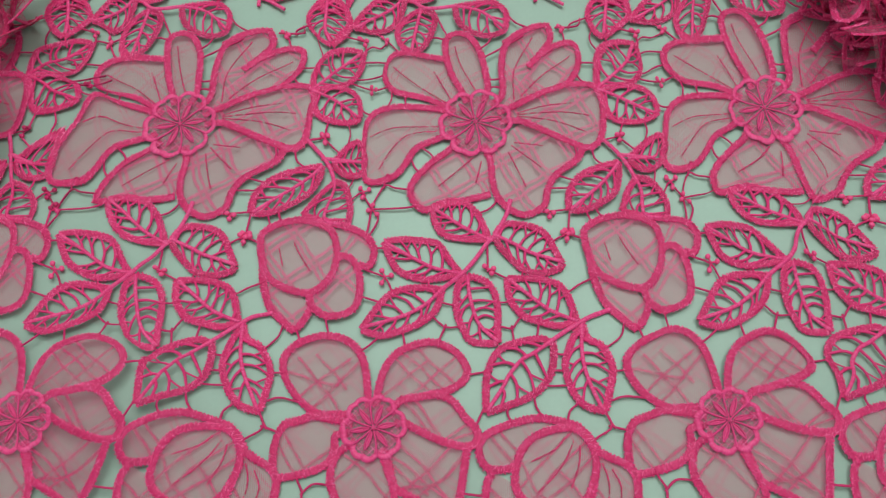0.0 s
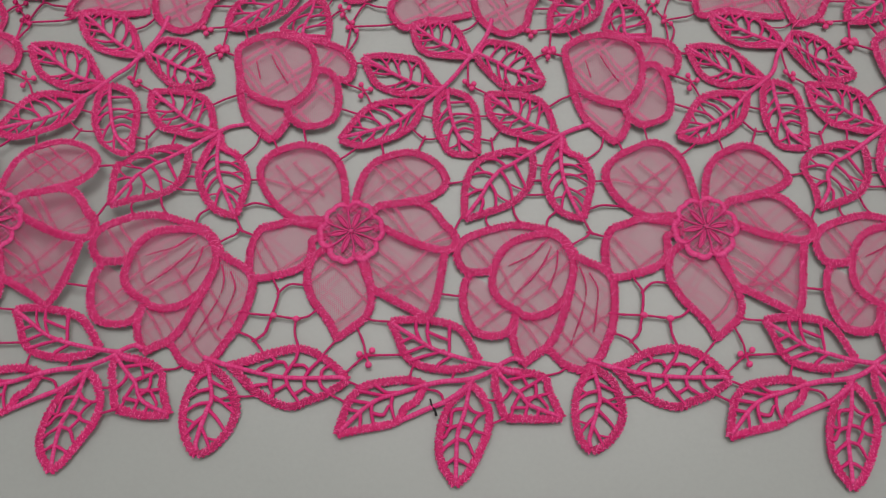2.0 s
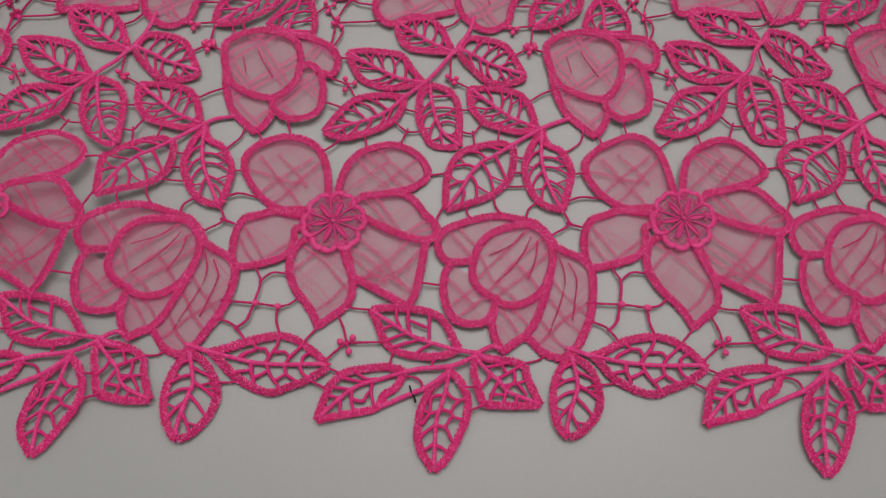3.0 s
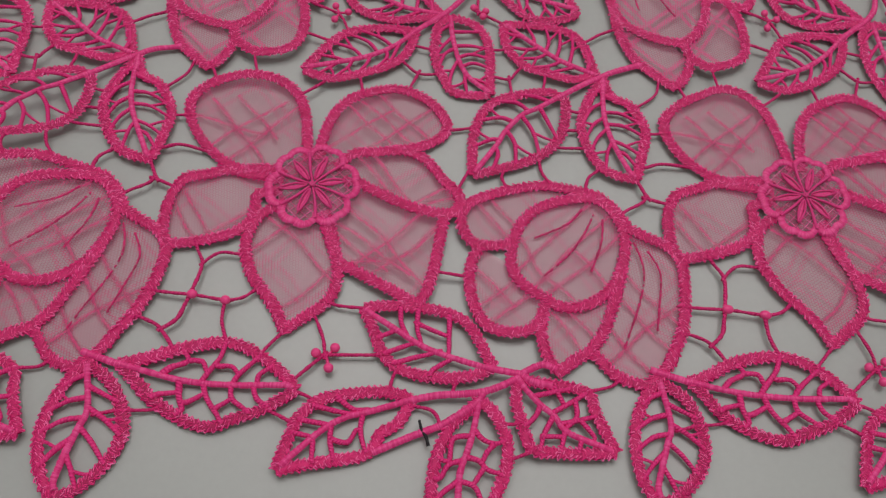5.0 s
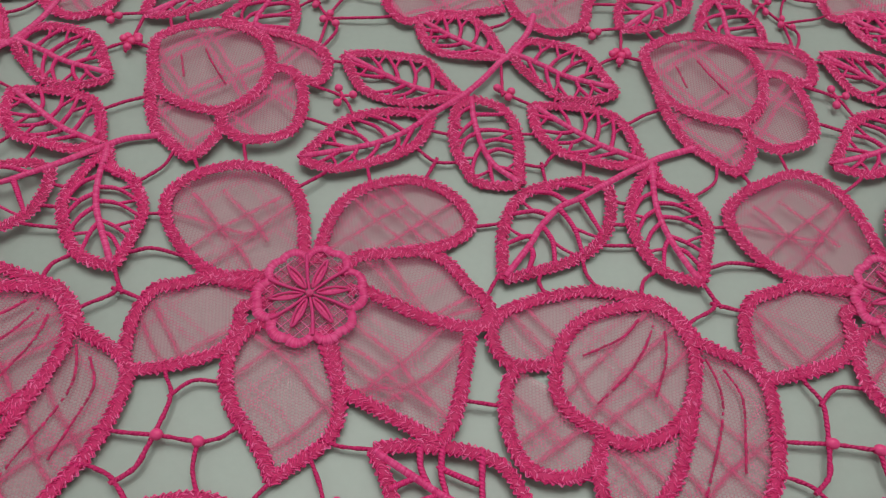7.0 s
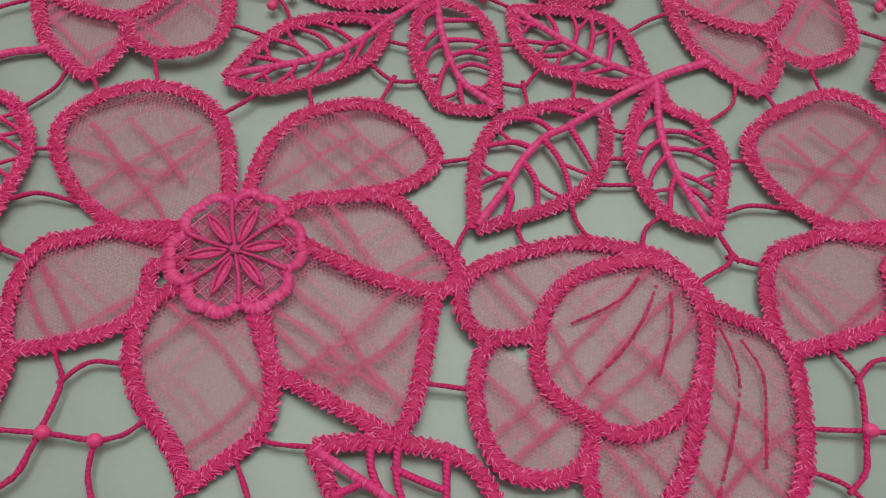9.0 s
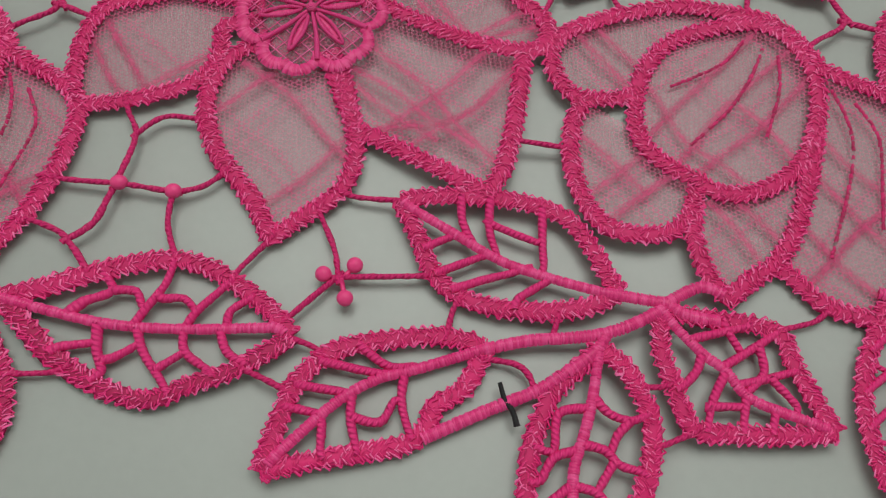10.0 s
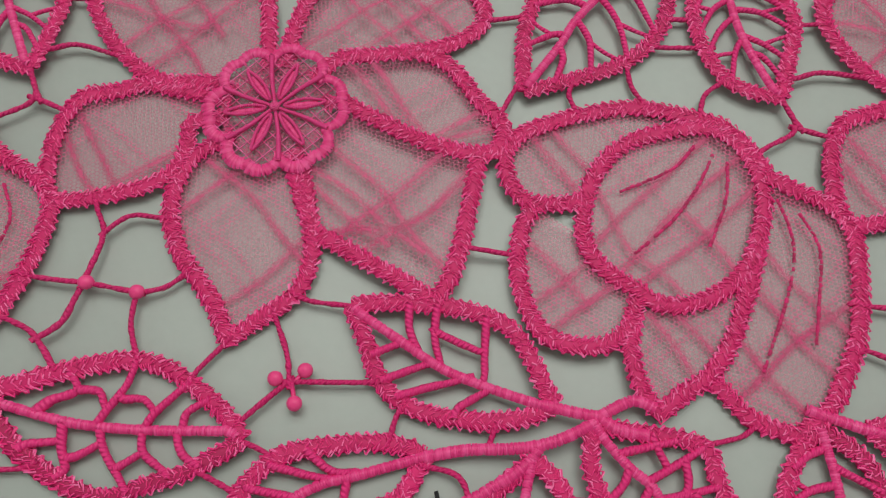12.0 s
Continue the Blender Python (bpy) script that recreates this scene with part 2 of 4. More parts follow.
class Sheet:
    """Collects faces of one mesh, in millimetres on the plan."""

    def __init__(self):
        self.v, self.f, self.uv, self.ground = [], [], [], []

    def tube(self, line, radius, closed=False, lift=0.0, flat=1.0, sides=6, taper=(1, 1), ragged=0.0):
        fr, base = frames_of(line, closed), len(self.v)
        last = len(fr) - 1
        for i, (x, y, tx, ty, run) in enumerate(fr):
            q = i / max(1, last)
            r = radius * (taper[0] + (taper[1] - taper[0]) * q) * (1 + rng.uniform(-ragged, ragged))
            z0 = swell(x, y) + lift
            for s in range(sides):
                a = 2 * math.pi * s / sides
                w = r * math.cos(a) * (1 + (rng.uniform(-ragged, ragged) if ragged else 0))
                self.v.append((x - ty * w, y + tx * w, z0 + r * flat * math.sin(a)))
        for i in range(len(fr) if closed else last):
            j = (i + 1) % len(fr)
            u0, u1 = fr[i][4], fr[j][4] if j else fr[i][4] + 0.8
            for s in range(sides):
                e = (s + 1) % sides
                self.f.append((base + i * sides + s, base + j * sides + s, base + j * sides + e, base + i * sides + e))
                self.uv.extend(((u0, s / sides), (u1, s / sides), (u1, (s + 1) / sides), (u0, (s + 1) / sides)))
        if not closed:
            for i in (0, last):
                self.f.append(tuple(base + i * sides + s for s in (range(sides) if i else reversed(range(sides)))))
                self.uv.extend([(0, 0)] * sides)

    def strand(self, p, q, r, arch):
        """One short stitch from p to q, arched."""
        base = len(self.v)
        dx, dy = q[0] - p[0], q[1] - p[1]
        d = math.hypot(dx, dy) or 1
        nx, ny = -dy / d * r, dx / d * r
        mid = ((p[0] + q[0]) / 2, (p[1] + q[1]) / 2, (p[2] + q[2]) / 2 + arch)
        for x, y, z in (p, mid, q):
            self.v += [(x + nx, y + ny, z - r), (x, y, z + r * 0.6), (x - nx, y - ny, z - r)]
        for i in (0, 3):
            for s in (0, 1):
                self.f.append((base + i + s, base + i + s + 1, base + i + s + 4, base + i + s + 3))
                self.uv.extend(((0, 0), (1, 0), (1, 1), (0, 1)))

    def braid(self, line, width, closed=False, high=0.52):
        """Flat stitched braid: rows of chain stitch over a soft ground, with small thread loops standing out of both edges."""
        first = len(self.f)
        self.tube(line, width / 2 * 0.90, closed, -0.05, 0.36 / (width / 2), 8, ragged=0.14)
        self.ground.append((first, len(self.f)))
        fr = frames_of(line, closed)
        runs = np.array([f[4] for f in fr])
        total = runs[-1]
        far = line[0][1] > 95          # the back of the cloth is worked in fewer, thicker threads
        thick = 1.35 if far else 1.0

        def at(a, w, rise=0.0):
            a = min(max(a, 0.0), total)
            i = min(int(np.searchsorted(runs, a, side="right")) - 1, len(fr) - 1)
            x, y, tx, ty, run = fr[i]
            k = a - run
            top = high * math.sqrt(max(0.05, 1 - (w / (0.60 * width)) ** 2))
            return (x + tx * k - ty * w, y + ty * k + tx * w, swell(x, y) + top - 0.10 + rise)
        a = 0.0
        while a < total:
            for row, lane in enumerate((-0.27, 0.27, 0.0)):
                if rng.random() < (0.35 if row == 2 else 0.05):
                    continue
                mid = (lane + rng.uniform(-0.07, 0.07)) * width
                lean = rng.uniform(0.65, 1.25) * (1 if row else -1) if rng.random() < 0.72 else rng.uniform(-1.5, 1.5)
                half = rng.uniform(0.34, 0.56)
                s0 = a + rng.uniform(-0.2, 0.2)
                w0, w1 = (max(-0.56, min(0.56, (mid + sgn * half * math.sin(lean)) / width)) * width for sgn in (-1, 1))
                self.strand(at(s0 - half * math.cos(lean), w0), at(s0 + half * math.cos(lean), w1, rng.uniform(0.0, 0.07)), thick * rng.uniform(0.08, 0.12), rng.uniform(0.09, 0.18))
            a += 0.76 if far else 0.47
        for side in (-1, 1):
            a = rng.uniform(0, 0.5)
            while a < total:
                out = side * width * rng.uniform(0.53, 0.63)
                for ply in (0,) if far else (0, 1):
                    slip = 0.15 * ply + rng.uniform(-0.08, 0.08)
                    self.strand(at(a - 0.35 + slip, side * width * rng.uniform(0.26, 0.36)), at(a + rng.uniform(0.25, 0.55) + slip, out * (1 - 0.07 * ply), rng.uniform(0.0, 0.12)), thick * rng.uniform(0.10, 0.14), 0.09)
                self.strand(at(a + 0.45, out, 0.04), at(a + rng.uniform(0.6, 0.95), side * width * 0.40), rng.uniform(0.09, 0.12), 0.05)
                a += rng.uniform(1.2, 1.65)

    def satin(self, line, width, closed=False, high=0.9, gap=0.34, lift=0.0, swollen=None):
        """Raised satin stitch: close strands straight across, each bowed over the filling; swollen widens it along the line."""
        self.tube(line, width / 2 * 0.86, closed, lift, high * 0.8 / (width / 2 * 0.86), 8, ragged=0.03)
        fr, due = frames_of(line, closed), 0.0
        for index, (x, y, tx, ty, run) in enumerate(fr):
            grown = swollen[index] if swollen else 1.0
            while due <= run:
                k, r = run - due, gap * rng.uniform(0.46, 0.62)
                slant, reach = rng.uniform(-0.14, 0.14), width / 2 * grown * rng.uniform(0.95, 1.09)
                base, tall = len(self.v), high * rng.uniform(0.97, 1.05)
                for q in (-1, -0.72, 0, 0.72, 1):
                    cx, cy = x - tx * k - ty * reach * q + tx * slant * q, y - ty * k + tx * reach * q + ty * slant * q
                    z = swell(x, y) + lift + tall * math.sqrt(1 - 0.96 * q * q)
                    self.v += [(cx + tx * r, cy + ty * r, z - r * 0.5), (cx, cy, z + r * 0.22), (cx - tx * r, cy - ty * r, z - r * 0.5)]
                for i in range(0, 12, 3):
                    for s in (0, 1):
                        self.f.append((base + i + s, base + i + s + 1, base + i + s + 4, base + i + s + 3))
                        self.uv.extend(((0, 0), (0, 0), (0, 0), (0, 0)))
                due += gap

    def ball(self, x, y, r, lift=0.3):
        base, rings, seg = len(self.v), 8, 14
        for i in range(rings + 1):
            a = math.pi * i / rings
            for s in range(seg):
                b = 2 * math.pi * s / seg
                k = 1 + rng.uniform(-0.012, 0.012)
                self.v.append((x + k * r * math.sin(a) * math.cos(b), y + k * r * math.sin(a) * math.sin(b), swell(x, y) + lift + r * 0.85 * math.cos(a)))
        for i in range(rings):
            for s in range(seg):
                e = (s + 1) % seg
                self.f.append((base + i * seg + s, base + (i + 1) * seg + s, base + (i + 1) * seg + e, base + i * seg + e))
                self.uv.extend(((i * 0.4, s / seg), (i * 0.4 + 0.4, s / seg), (i * 0.4 + 0.4, s / seg), (i * 0.4, s / seg)))

    def ribbon(self, line, width, drop):
        """A thin strip along a line; across it the second map value runs from 0 to 1."""
        fr, base = frames_of(line, False), len(self.v)
        for x, y, tx, ty, run in fr:
            for q in (-0.5, 0.5):
                self.v.append((x - ty * width * q, y + tx * width * q, swell(x, y) + drop + 0.12 * math.sin(x / 3 + y / 5)))
        for i in range(len(fr) - 1):
            a, u0, u1 = base + 2 * i, fr[i][4], fr[i + 1][4]
            self.f.append((a, a + 2, a + 3, a + 1))
            self.uv.extend(((u0, 0), (u1, 0), (u1, 1), (u0, 1)))

    def fill(self, line, drop, angle):
        """A thin sheet over the closed line, triangulated, with its weave turned by an angle."""
        bm = bmesh.new()
        clean = [p for i, p in enumerate(line) if i == 0 or math.dist(p, line[i - 1]) > 0.2]
        try:
            bm.faces.new([bm.verts.new((x, y, 0)) for x, y in clean])
        except ValueError:
            return
        bmesh.ops.triangulate(bm, faces=list(bm.faces))
        bmesh.ops.subdivide_edges(bm, edges=list(bm.edges), cuts=1)
        bmesh.ops.triangulate(bm, faces=list(bm.faces))
        base = len(self.v)
        bm.verts.index_update()
        ca, sa = math.cos(angle), math.sin(angle)
        for v in bm.verts:
            x, y = v.co.x, v.co.y
            self.v.append((x, y, swell(x, y) + drop + 0.12 * math.sin(x / 3 + y / 5)))
        for f in bm.faces:
            up = f.normal.z > 0
            vs = list(f.verts) if up else list(reversed(f.verts))
            self.f.append(tuple(base + v.index for v in vs))
            self.uv.extend((ca * v.co.x - sa * v.co.y, sa * v.co.x + ca * v.co.y) for v in vs)
        bm.free()

    def mesh(self, name, mat, origin):
        me = bpy.data.meshes.new(name)
        ox, oy = origin
        me.from_pydata([((x - ox) / 1000, (y - oy) / 1000, z / 1000) for x, y, z in self.v], [], self.f)
        layer = me.uv_layers.new(name="thread")
        layer.data.foreach_set("uv", [c for pair in self.uv for c in pair])
        me.polygons.foreach_set("use_smooth", [True] * len(me.polygons))
        me.materials.append(mat)
        if self.ground:
            me.materials.append(UNDER)
            for a, b in self.ground:
                for i in range(a, b):
                    me.polygons[i].material_index = 1
        me.update()
        return me


PIECES = []          # each: origin, part name, its mesh, sub-parts, tag
LEAF_NET = {}        # the veins of a leaf as one mesh, for repeats far from the camera
BANDS = []           # broad woven stripes of the net, each on its petal
RUNNING = []         # lines of running stitch, sewn to the petal that they lie on
BRAID = 3.05
ROSETTES = ((0.0, 0.0, 13.4), (42.4, 132.0, 17.3))   # centre and radius of the two small raised flowers


def centre(line):
    return sum(p[0] for p in line) / len(line), sum(p[1] for p in line) / len(line)


def inside(p, line):
    hit = False
    for (x0, y0), (x1, y1) in zip(line, line[1:] + line[:1]):
        if (y0 > p[1]) != (y1 > p[1]) and p[0] < x0 + (p[1] - y0) / (y1 - y0) * (x1 - x0):
            hit = not hit
    return hit


def petal(tag, closed, handles):
    for cx, cy, r in ROSETTES:
        for end in (0, -1):
            d = math.dist(handles[end][:2], (cx, cy))
            if not closed and d < 1.8 * r:
                k = 0.62 * r / d
                inner = (cx + (handles[end][0] - cx) * k, cy + (handles[end][1] - cy) * k)
                handles = [inner] + handles if end == 0 else handles + [inner]
    line = smooth(handles, closed)
    o = centre(line)
    rim, net = Sheet(), Sheet()
    rim.braid(line, BRAID, closed)
    edge = line if closed else line + HEARTS.get(tag, [])
    net.fill(edge, -0.25, rng.uniform(-0.3, 0.3))
    subs = [("organza_panel", net.mesh("organza_panel", PLAIN_ORGANZA if tag[0] in "AQ" or tag in ("C_l", "C_ul", "C_top") else ORGANZA, o))] if net.f else []
    striped = [other for other in BANDS if inside(centre(other), edge)]
    for other in striped:
        weave = Sheet()
        reach = []
        for a, c in ((0, 1), (-1, -2)):
            d = math.dist(other[a], other[c])
            reach.append(tuple(other[a][i] + (other[a][i] - other[c][i]) / d * 5.0 for i in (0, 1)))
        way = smooth([reach[0], *other, reach[1]], step=0.5)
        sway = rng.uniform(0, 6)
        way = [(x + 0.25 * math.sin(i / 5 + sway), y + 0.25 * math.cos(i / 6 + sway)) for i, (x, y) in enumerate(way)]
        hits = [i for i, p in enumerate(way) if inside(p, edge)]
        weave.ribbon(way[hits[0]:hits[-1] + 1] if len(hits) > 3 else [], 2.3, -0.12)
        if weave.f:
            subs.append(("woven_stripe", weave.mesh("woven_stripe", STRIPE, o)))
    for other in RUNNING:
        if inside(centre(other), edge):
            sew = Sheet()
            fr = frames_of(smooth(other, step=0.9), False)
            for (x, y, tx, ty, _), more in zip(fr[:-1], fr[1:]):
                if rng.random() < 0.95:
                    z = swell(x, y) + 0.05
                    sew.strand((x, y, z), (x + (more[0] - x) * 0.95 + rng.uniform(-0.12, 0.12), y + (more[1] - y) * 0.95 + rng.uniform(-0.12, 0.12), z), rng.uniform(0.24, 0.34), 0.2)
            subs.append(("running_stitch", sew.mesh("running_stitch", UNDER, o)))
    PIECES.append((o, "petal", rim.mesh("petal", STITCH, o), subs, tag))


def leaf(base, left, tip, right, rib, veins_at=()):
    b, t = base[0][:2], tip[0][:2]
    one, two = smooth([b, *left, t]), smooth([t, *right, b])
    line = one + two[1:-1]
    o = centre(line)
    rim, veins = Sheet(), Sheet()
    rim.braid(one, 2.9)
    rim.braid(two, 2.9)
    mid = smooth([b, *rib, (rib[-1][0] * 0.3 + t[0] * 0.7, rib[-1][1] * 0.3 + t[1] * 0.7)])
    made = []

    def vein(line, radius, lift, taper):
        one_vein = Sheet()
        for sheet in (one_vein, veins):
            sheet.tube(line, radius, lift=lift, sides=6, taper=taper, ragged=0.06)
        made.append(one_vein)
    middle = Sheet()
    for sheet in (middle, veins):
        sheet.satin(mid, 1.55, high=0.78, gap=0.4, lift=0.12)
    made.append(middle)
    drawn = []
    for handles in veins_at:
        size = math.dist(handles[0], handles[-1])
        ends = []
        for end in (handles[0], handles[-1]):
            edge = min(line + mid + [p for sheet in drawn for p in sheet], key=lambda p: math.dist(p, end))
            ends.append([edge] if math.dist(edge, end) < 3.4 else [])
        handles = ends[0] + handles[1 if ends[0] and len(handles) > 2 else 0:] + ends[1] if len(handles) > 2 or size > 1.5 else handles
        drawn.append(smooth(handles, step=0.6))
        vein(drawn[-1], 0.62 if size > 5.5 or len(handles) > 2 else 0.42, 0.12, (1.2, 0.9))
    n = max(4, min(5, int(len(mid) / 6))) if b[1] > 38 else max(3, min(4, int(len(mid) / 8)))
    back = list(reversed(two))
    for side, shift in ((one, 0.0), (back, 0.09)):
        if veins_at:
            break
        before = None
        for i in range(n):
            s = 0.12 + shift + 0.70 * i / n + rng.uniform(-0.02, 0.02)
            p = mid[int(s * (len(mid) - 1))]
            q = side[int(min(0.93, s + 0.13 + 0.05 * rng.random()) * (len(side) - 1))]
            bow = -0.045 * rng.uniform(0.3, 1.3)
            bend = (p[0] * 0.5 + q[0] * 0.5 + (t[0] - b[0]) * bow, p[1] * 0.5 + q[1] * 0.5 + (t[1] - b[1]) * bow)
            if i == 0 and shift:
                bend = ((p[0] + q[0]) / 2, (p[1] + q[1]) / 2)
            vein(smooth([p, bend, q], step=0.6), 0.60 if b[1] < 38 else 0.52, 0.12, (1.25, 0.85))
            if before and rng.random() < 0.75:
                far = side[int(min(0.93, s + 0.02) * (len(side) - 1))]
                vein(smooth([bend, ((far[0] + bend[0]) / 2 + rng.uniform(-0.4, 0.4), (far[1] + bend[1]) / 2 + rng.uniform(-0.4, 0.4)), far], step=0.6), 0.42, 0.06, (1.1, 0.9))
            before = bend
    subs = [("midrib" if i == 0 else "vein", v.mesh("vein", WOUND if i else SATIN, o)) for i, v in enumerate(made)]
    PIECES.append((o, "leaf", rim.mesh("leaf", STITCH, o), subs, "leaf"))
    LEAF_NET[len(PIECES) - 1] = [("vein_mesh", veins.mesh("vein_mesh", WOUND, o))]


def rosette(x, y, r):
    o = (x, y)

    def at(a, k):
        return (x + r * k * math.cos(a), y + r * k * math.sin(a))
    turn = radians(98)
    rim, net, subs = Sheet(), Sheet(), []
    outline, swollen = [], []
    for i in range(220):
        a = 2 * math.pi * i / 220
        lobe = abs(math.sin(3 * (a - turn)))
        double = abs(math.sin(6 * (a - turn)))
        front = 0.5 - 0.5 * math.sin(a + 0.5)
        outline.append(at(a, 0.65 + 0.18 * lobe ** 0.5 + 0.085 * double ** 0.6))
        swollen.append((0.72 + 0.30 * lobe ** 0.6 + 0.12 * double) * (0.92 + 0.30 * front))
    rim.satin(outline, min(1.85, 0.135 * r), True, high=0.47, gap=0.27, lift=0.55, swollen=swollen)
    for k in range(-12, 13):
        for slope in (0.75, -0.75):
            c = k * r / 7
            half = math.sqrt(max(0, (0.84 * r) ** 2 - c * c))
            if half < 1:
                continue
            ca, sa = math.cos(slope), math.sin(slope)
            ends = [(x - sa * c + ca * h, y + ca * c + sa * h) for h in (-half, half)]
            net.tube([ends[0], ((ends[0][0] + ends[1][0]) / 2, (ends[0][1] + ends[1][1]) / 2), ends[1]], 0.095, lift=0.6, sides=4)
    subs.append(("rosette_net", net.mesh("rosette_net", MESHWORK, o)))
    veil = Sheet()
    veil.fill([at(2 * math.pi * i / 40, 0.74) for i in range(40)], 0.3, 0.4)
    subs.append(("organza_panel", veil.mesh("organza_panel", PLAIN_ORGANZA, o)))
    for i in range(6):
        a = turn + i * math.pi / 3
        ray = Sheet()
        ray.tube(smooth([at(a, 0.05), at(a + 0.05, 0.40), at(a, 0.76)]), 0.44, lift=0.95, sides=6, taper=(0.8, 1.2), ragged=0.08)
        subs.append(("spoke", ray.mesh("spoke", SATIN, o)))
        c = a + math.pi / 6
        almond = Sheet()
        loop = smooth([at(c, 0.12), at(c - 0.19, 0.28), at(c - 0.12, 0.46), at(c, 0.66), at(c + 0.12, 0.46), at(c + 0.19, 0.28)], True, 0.5)
        almond.tube(loop, 0.33, True, lift=1.15, sides=6, ragged=0.1)
        almond.satin(smooth([at(c, 0.18), at(c, 0.38), at(c, 0.56)], step=0.5), 1.0, high=0.28, gap=0.3, lift=0.8)
        subs.append(("seed_leaf", almond.mesh("seed_leaf", SATIN, o)))
    knob = Sheet()
    knob.ball(x, y, 0.95, 1.1)
    subs.append(("knob", knob.mesh("knob", SATIN, o)))
    PIECES.append((o, "rosette", rim.mesh("rosette", SATIN, o), subs, "rosette"))


def run_piece(name, handles, radius, mat, lift=0.0, tuck=0.0):
    if tuck:
        for a, c in ((0, 1), (-1, -2)):
            d = math.dist(handles[a][:2], handles[c][:2])
            end = tuple(handles[a][i] + (handles[a][i] - handles[c][i]) / d * tuck for i in (0, 1))
            handles = [end] + handles[1:] if a == 0 else handles[:-1] + [end]
    line = smooth(handles, step=0.7)
    o = centre(line)
    sheet = Sheet()
    sheet.tube(line, radius, lift=lift, sides=7, ragged=0.13)
    PIECES.append((o, name, sheet.mesh(name, mat, o), [], name))


def stem(handles):
    line = smooth(handles, step=0.7)
    o = centre(line)
    sheet = Sheet()
    sheet.satin(line, 1.8, high=0.8, gap=0.3, lift=0.1)
    PIECES.append((o, "stem", sheet.mesh("stem", SATIN, o), [], "stem"))


def cord(handles):
    run_piece("cord", handles, 0.46 if handles[0][1] < 40 else 0.44, CORD, tuck=1.2)


def beads(places):
    """Small stitched balls; three together hang on one knot."""
    for i, p in enumerate(places):
        sheet = Sheet()
        sheet.ball(p[0], p[1], 1.25 if p[1] < 0 else 1.15)
        if len(places) % 3 == 0:
            knot = centre(places[i // 3 * 3:i // 3 * 3 + 3])
            sheet.tube([p[:2], ((p[0] + knot[0]) / 2, (p[1] + knot[1]) / 2), knot], 0.4, sides=6)
        PIECES.append((p[:2], "bead", sheet.mesh("bead", BEAD, p[:2]), [], "bead"))


def band(handles):
    BANDS.append(handles)


def running(handles):
    RUNNING.append(handles)


def thread(handles):
    BLACK_LINE.extend(handles)


BLACK_LINE = []
# where an open petal's panel runs on under the rosette or a neighbour
HEARTS = {"A_tl": [(-1, 1)], "A_tr": [(-1, 1)], "A_r": [(6, 4), (6, 9)], "A_br": [(6, -14), (3, -5), (12, 1), (30, -7)], "A_bl": [(-1, 1)], "A_l": [(-12, 3)],
          "C_ul": [(36, 150)], "C_top": [(42, 140)], "C_ur": [(72, 146), (60, 139)], "C_ur2": [], "C_r": [(55, 135), (62, 141)], "C_lr": [(48, 120), (62, 131), (82, 121)],
          "C_ll": [(42, 125), (48, 112)], "C_l": [(30, 132)], "Q_outer": [(56, -10), (60, -5), (68, -2), (76, -1.5), (82, -6)], "Q_low": [(58, -29), (54, -22)], "Q_mid": [(80, -27), (70, -33)],
          "Q_right": [(78, -38), (83, -20)], "b_right": [(-16, 70), (-18, 80)], "b_lr": [(-19, 62)], "b_ll": [(-33, 56), (-44, 62)]}

# ---- the pattern: handles of each motif ----
running([(73.3, -4.3), (69.2, -8.8), (59.8, -13.3)])
running([(76.3, -6.0), (73.4, -12.0), (69.1, -17.9), (61.9, -24.6)])
running([(78.7, -7.5), (78.1, -13.6), (76.4, -18.6), (74.5, -23.1)])
running([(86.6, -14.1), (88.2, -19.0), (88.6, -24.6), (86.4, -32.4), (81.7, -43.8)])
running([(90.1, -16.5), (93.0, -22.8), (92.0, -31.6), (90.6, -39.2)])
running([(-40.8, 74.4), (-39.8, 70.5), (-38.9, 66.6)])
running([(-34.6, 76.9), (-32.0, 71.7), (-27.6, 64.5)])
running([(25.9, 130.7), (7.0, 130.6), (-4.8, 125.6)])
running([(25.4, 128.5), (11.0, 126.0), (-0.6, 110.4)])
running([(30.8, 142.0), (17.5, 151.5), (5.2, 161.9)])
running([(32.1, 143.4), (24.4, 159.0)])
running([(43.0, 147.7), (36.4, 162.0), (34.0, 171.6)])
running([(59.9, 142.7), (60.6, 158.1), (69.5, 175.3)])
running([(62.7, 144.3), (73.9, 156.3), (86.7, 165.5)])
running([(61.1, 136.1), (73.0, 139.5), (85.1, 140.7)])
running([(61.1, 135.5), (79.5, 136.2), (92.6, 134.5)])
running([(61.1, 134.7), (76.6, 131.8), (90.5, 126.4)])
running([(59.0, 121.9), (71.9, 119.4)])
running([(57.8, 120.6), (70.2, 109.4)])
running([(56.4, 117.6), (63.4, 100.5)])
running([(40.7, 115.2), (33.0, 108.1), (25.2, 101.3)])
running([(44.6, 113.5), (41.9, 103.6)])
band([(-30.0, 12.0), (-22.0, 19.0), (-13.0, 25.0)])
band([(-24.0, 8.0), (-15.0, 17.0), (-6.0, 26.0)])
band([(-27.0, 24.0), (-20.0, 16.0), (-14.0, 7.0)])
band([(-31.0, 21.0), (-19.0, 18.0)])
band([(-20.0, 26.0), (-14.0, 19.0)])
band([(11.0, 24.0), (22.0, 13.0)])
band([(15.0, 26.0), (26.0, 16.0)])
band([(19.0, 29.0), (29.0, 19.0)])
band([(15.0, 13.0), (29.0, 25.0)])
band([(7.0, 15.0), (17.0, 23.0)])
band([(-32.0, -6.0), (-29.0, -11.0), (-26.0, -15.0)])
band([(-35.0, -9.0), (-30.0, -16.0)])
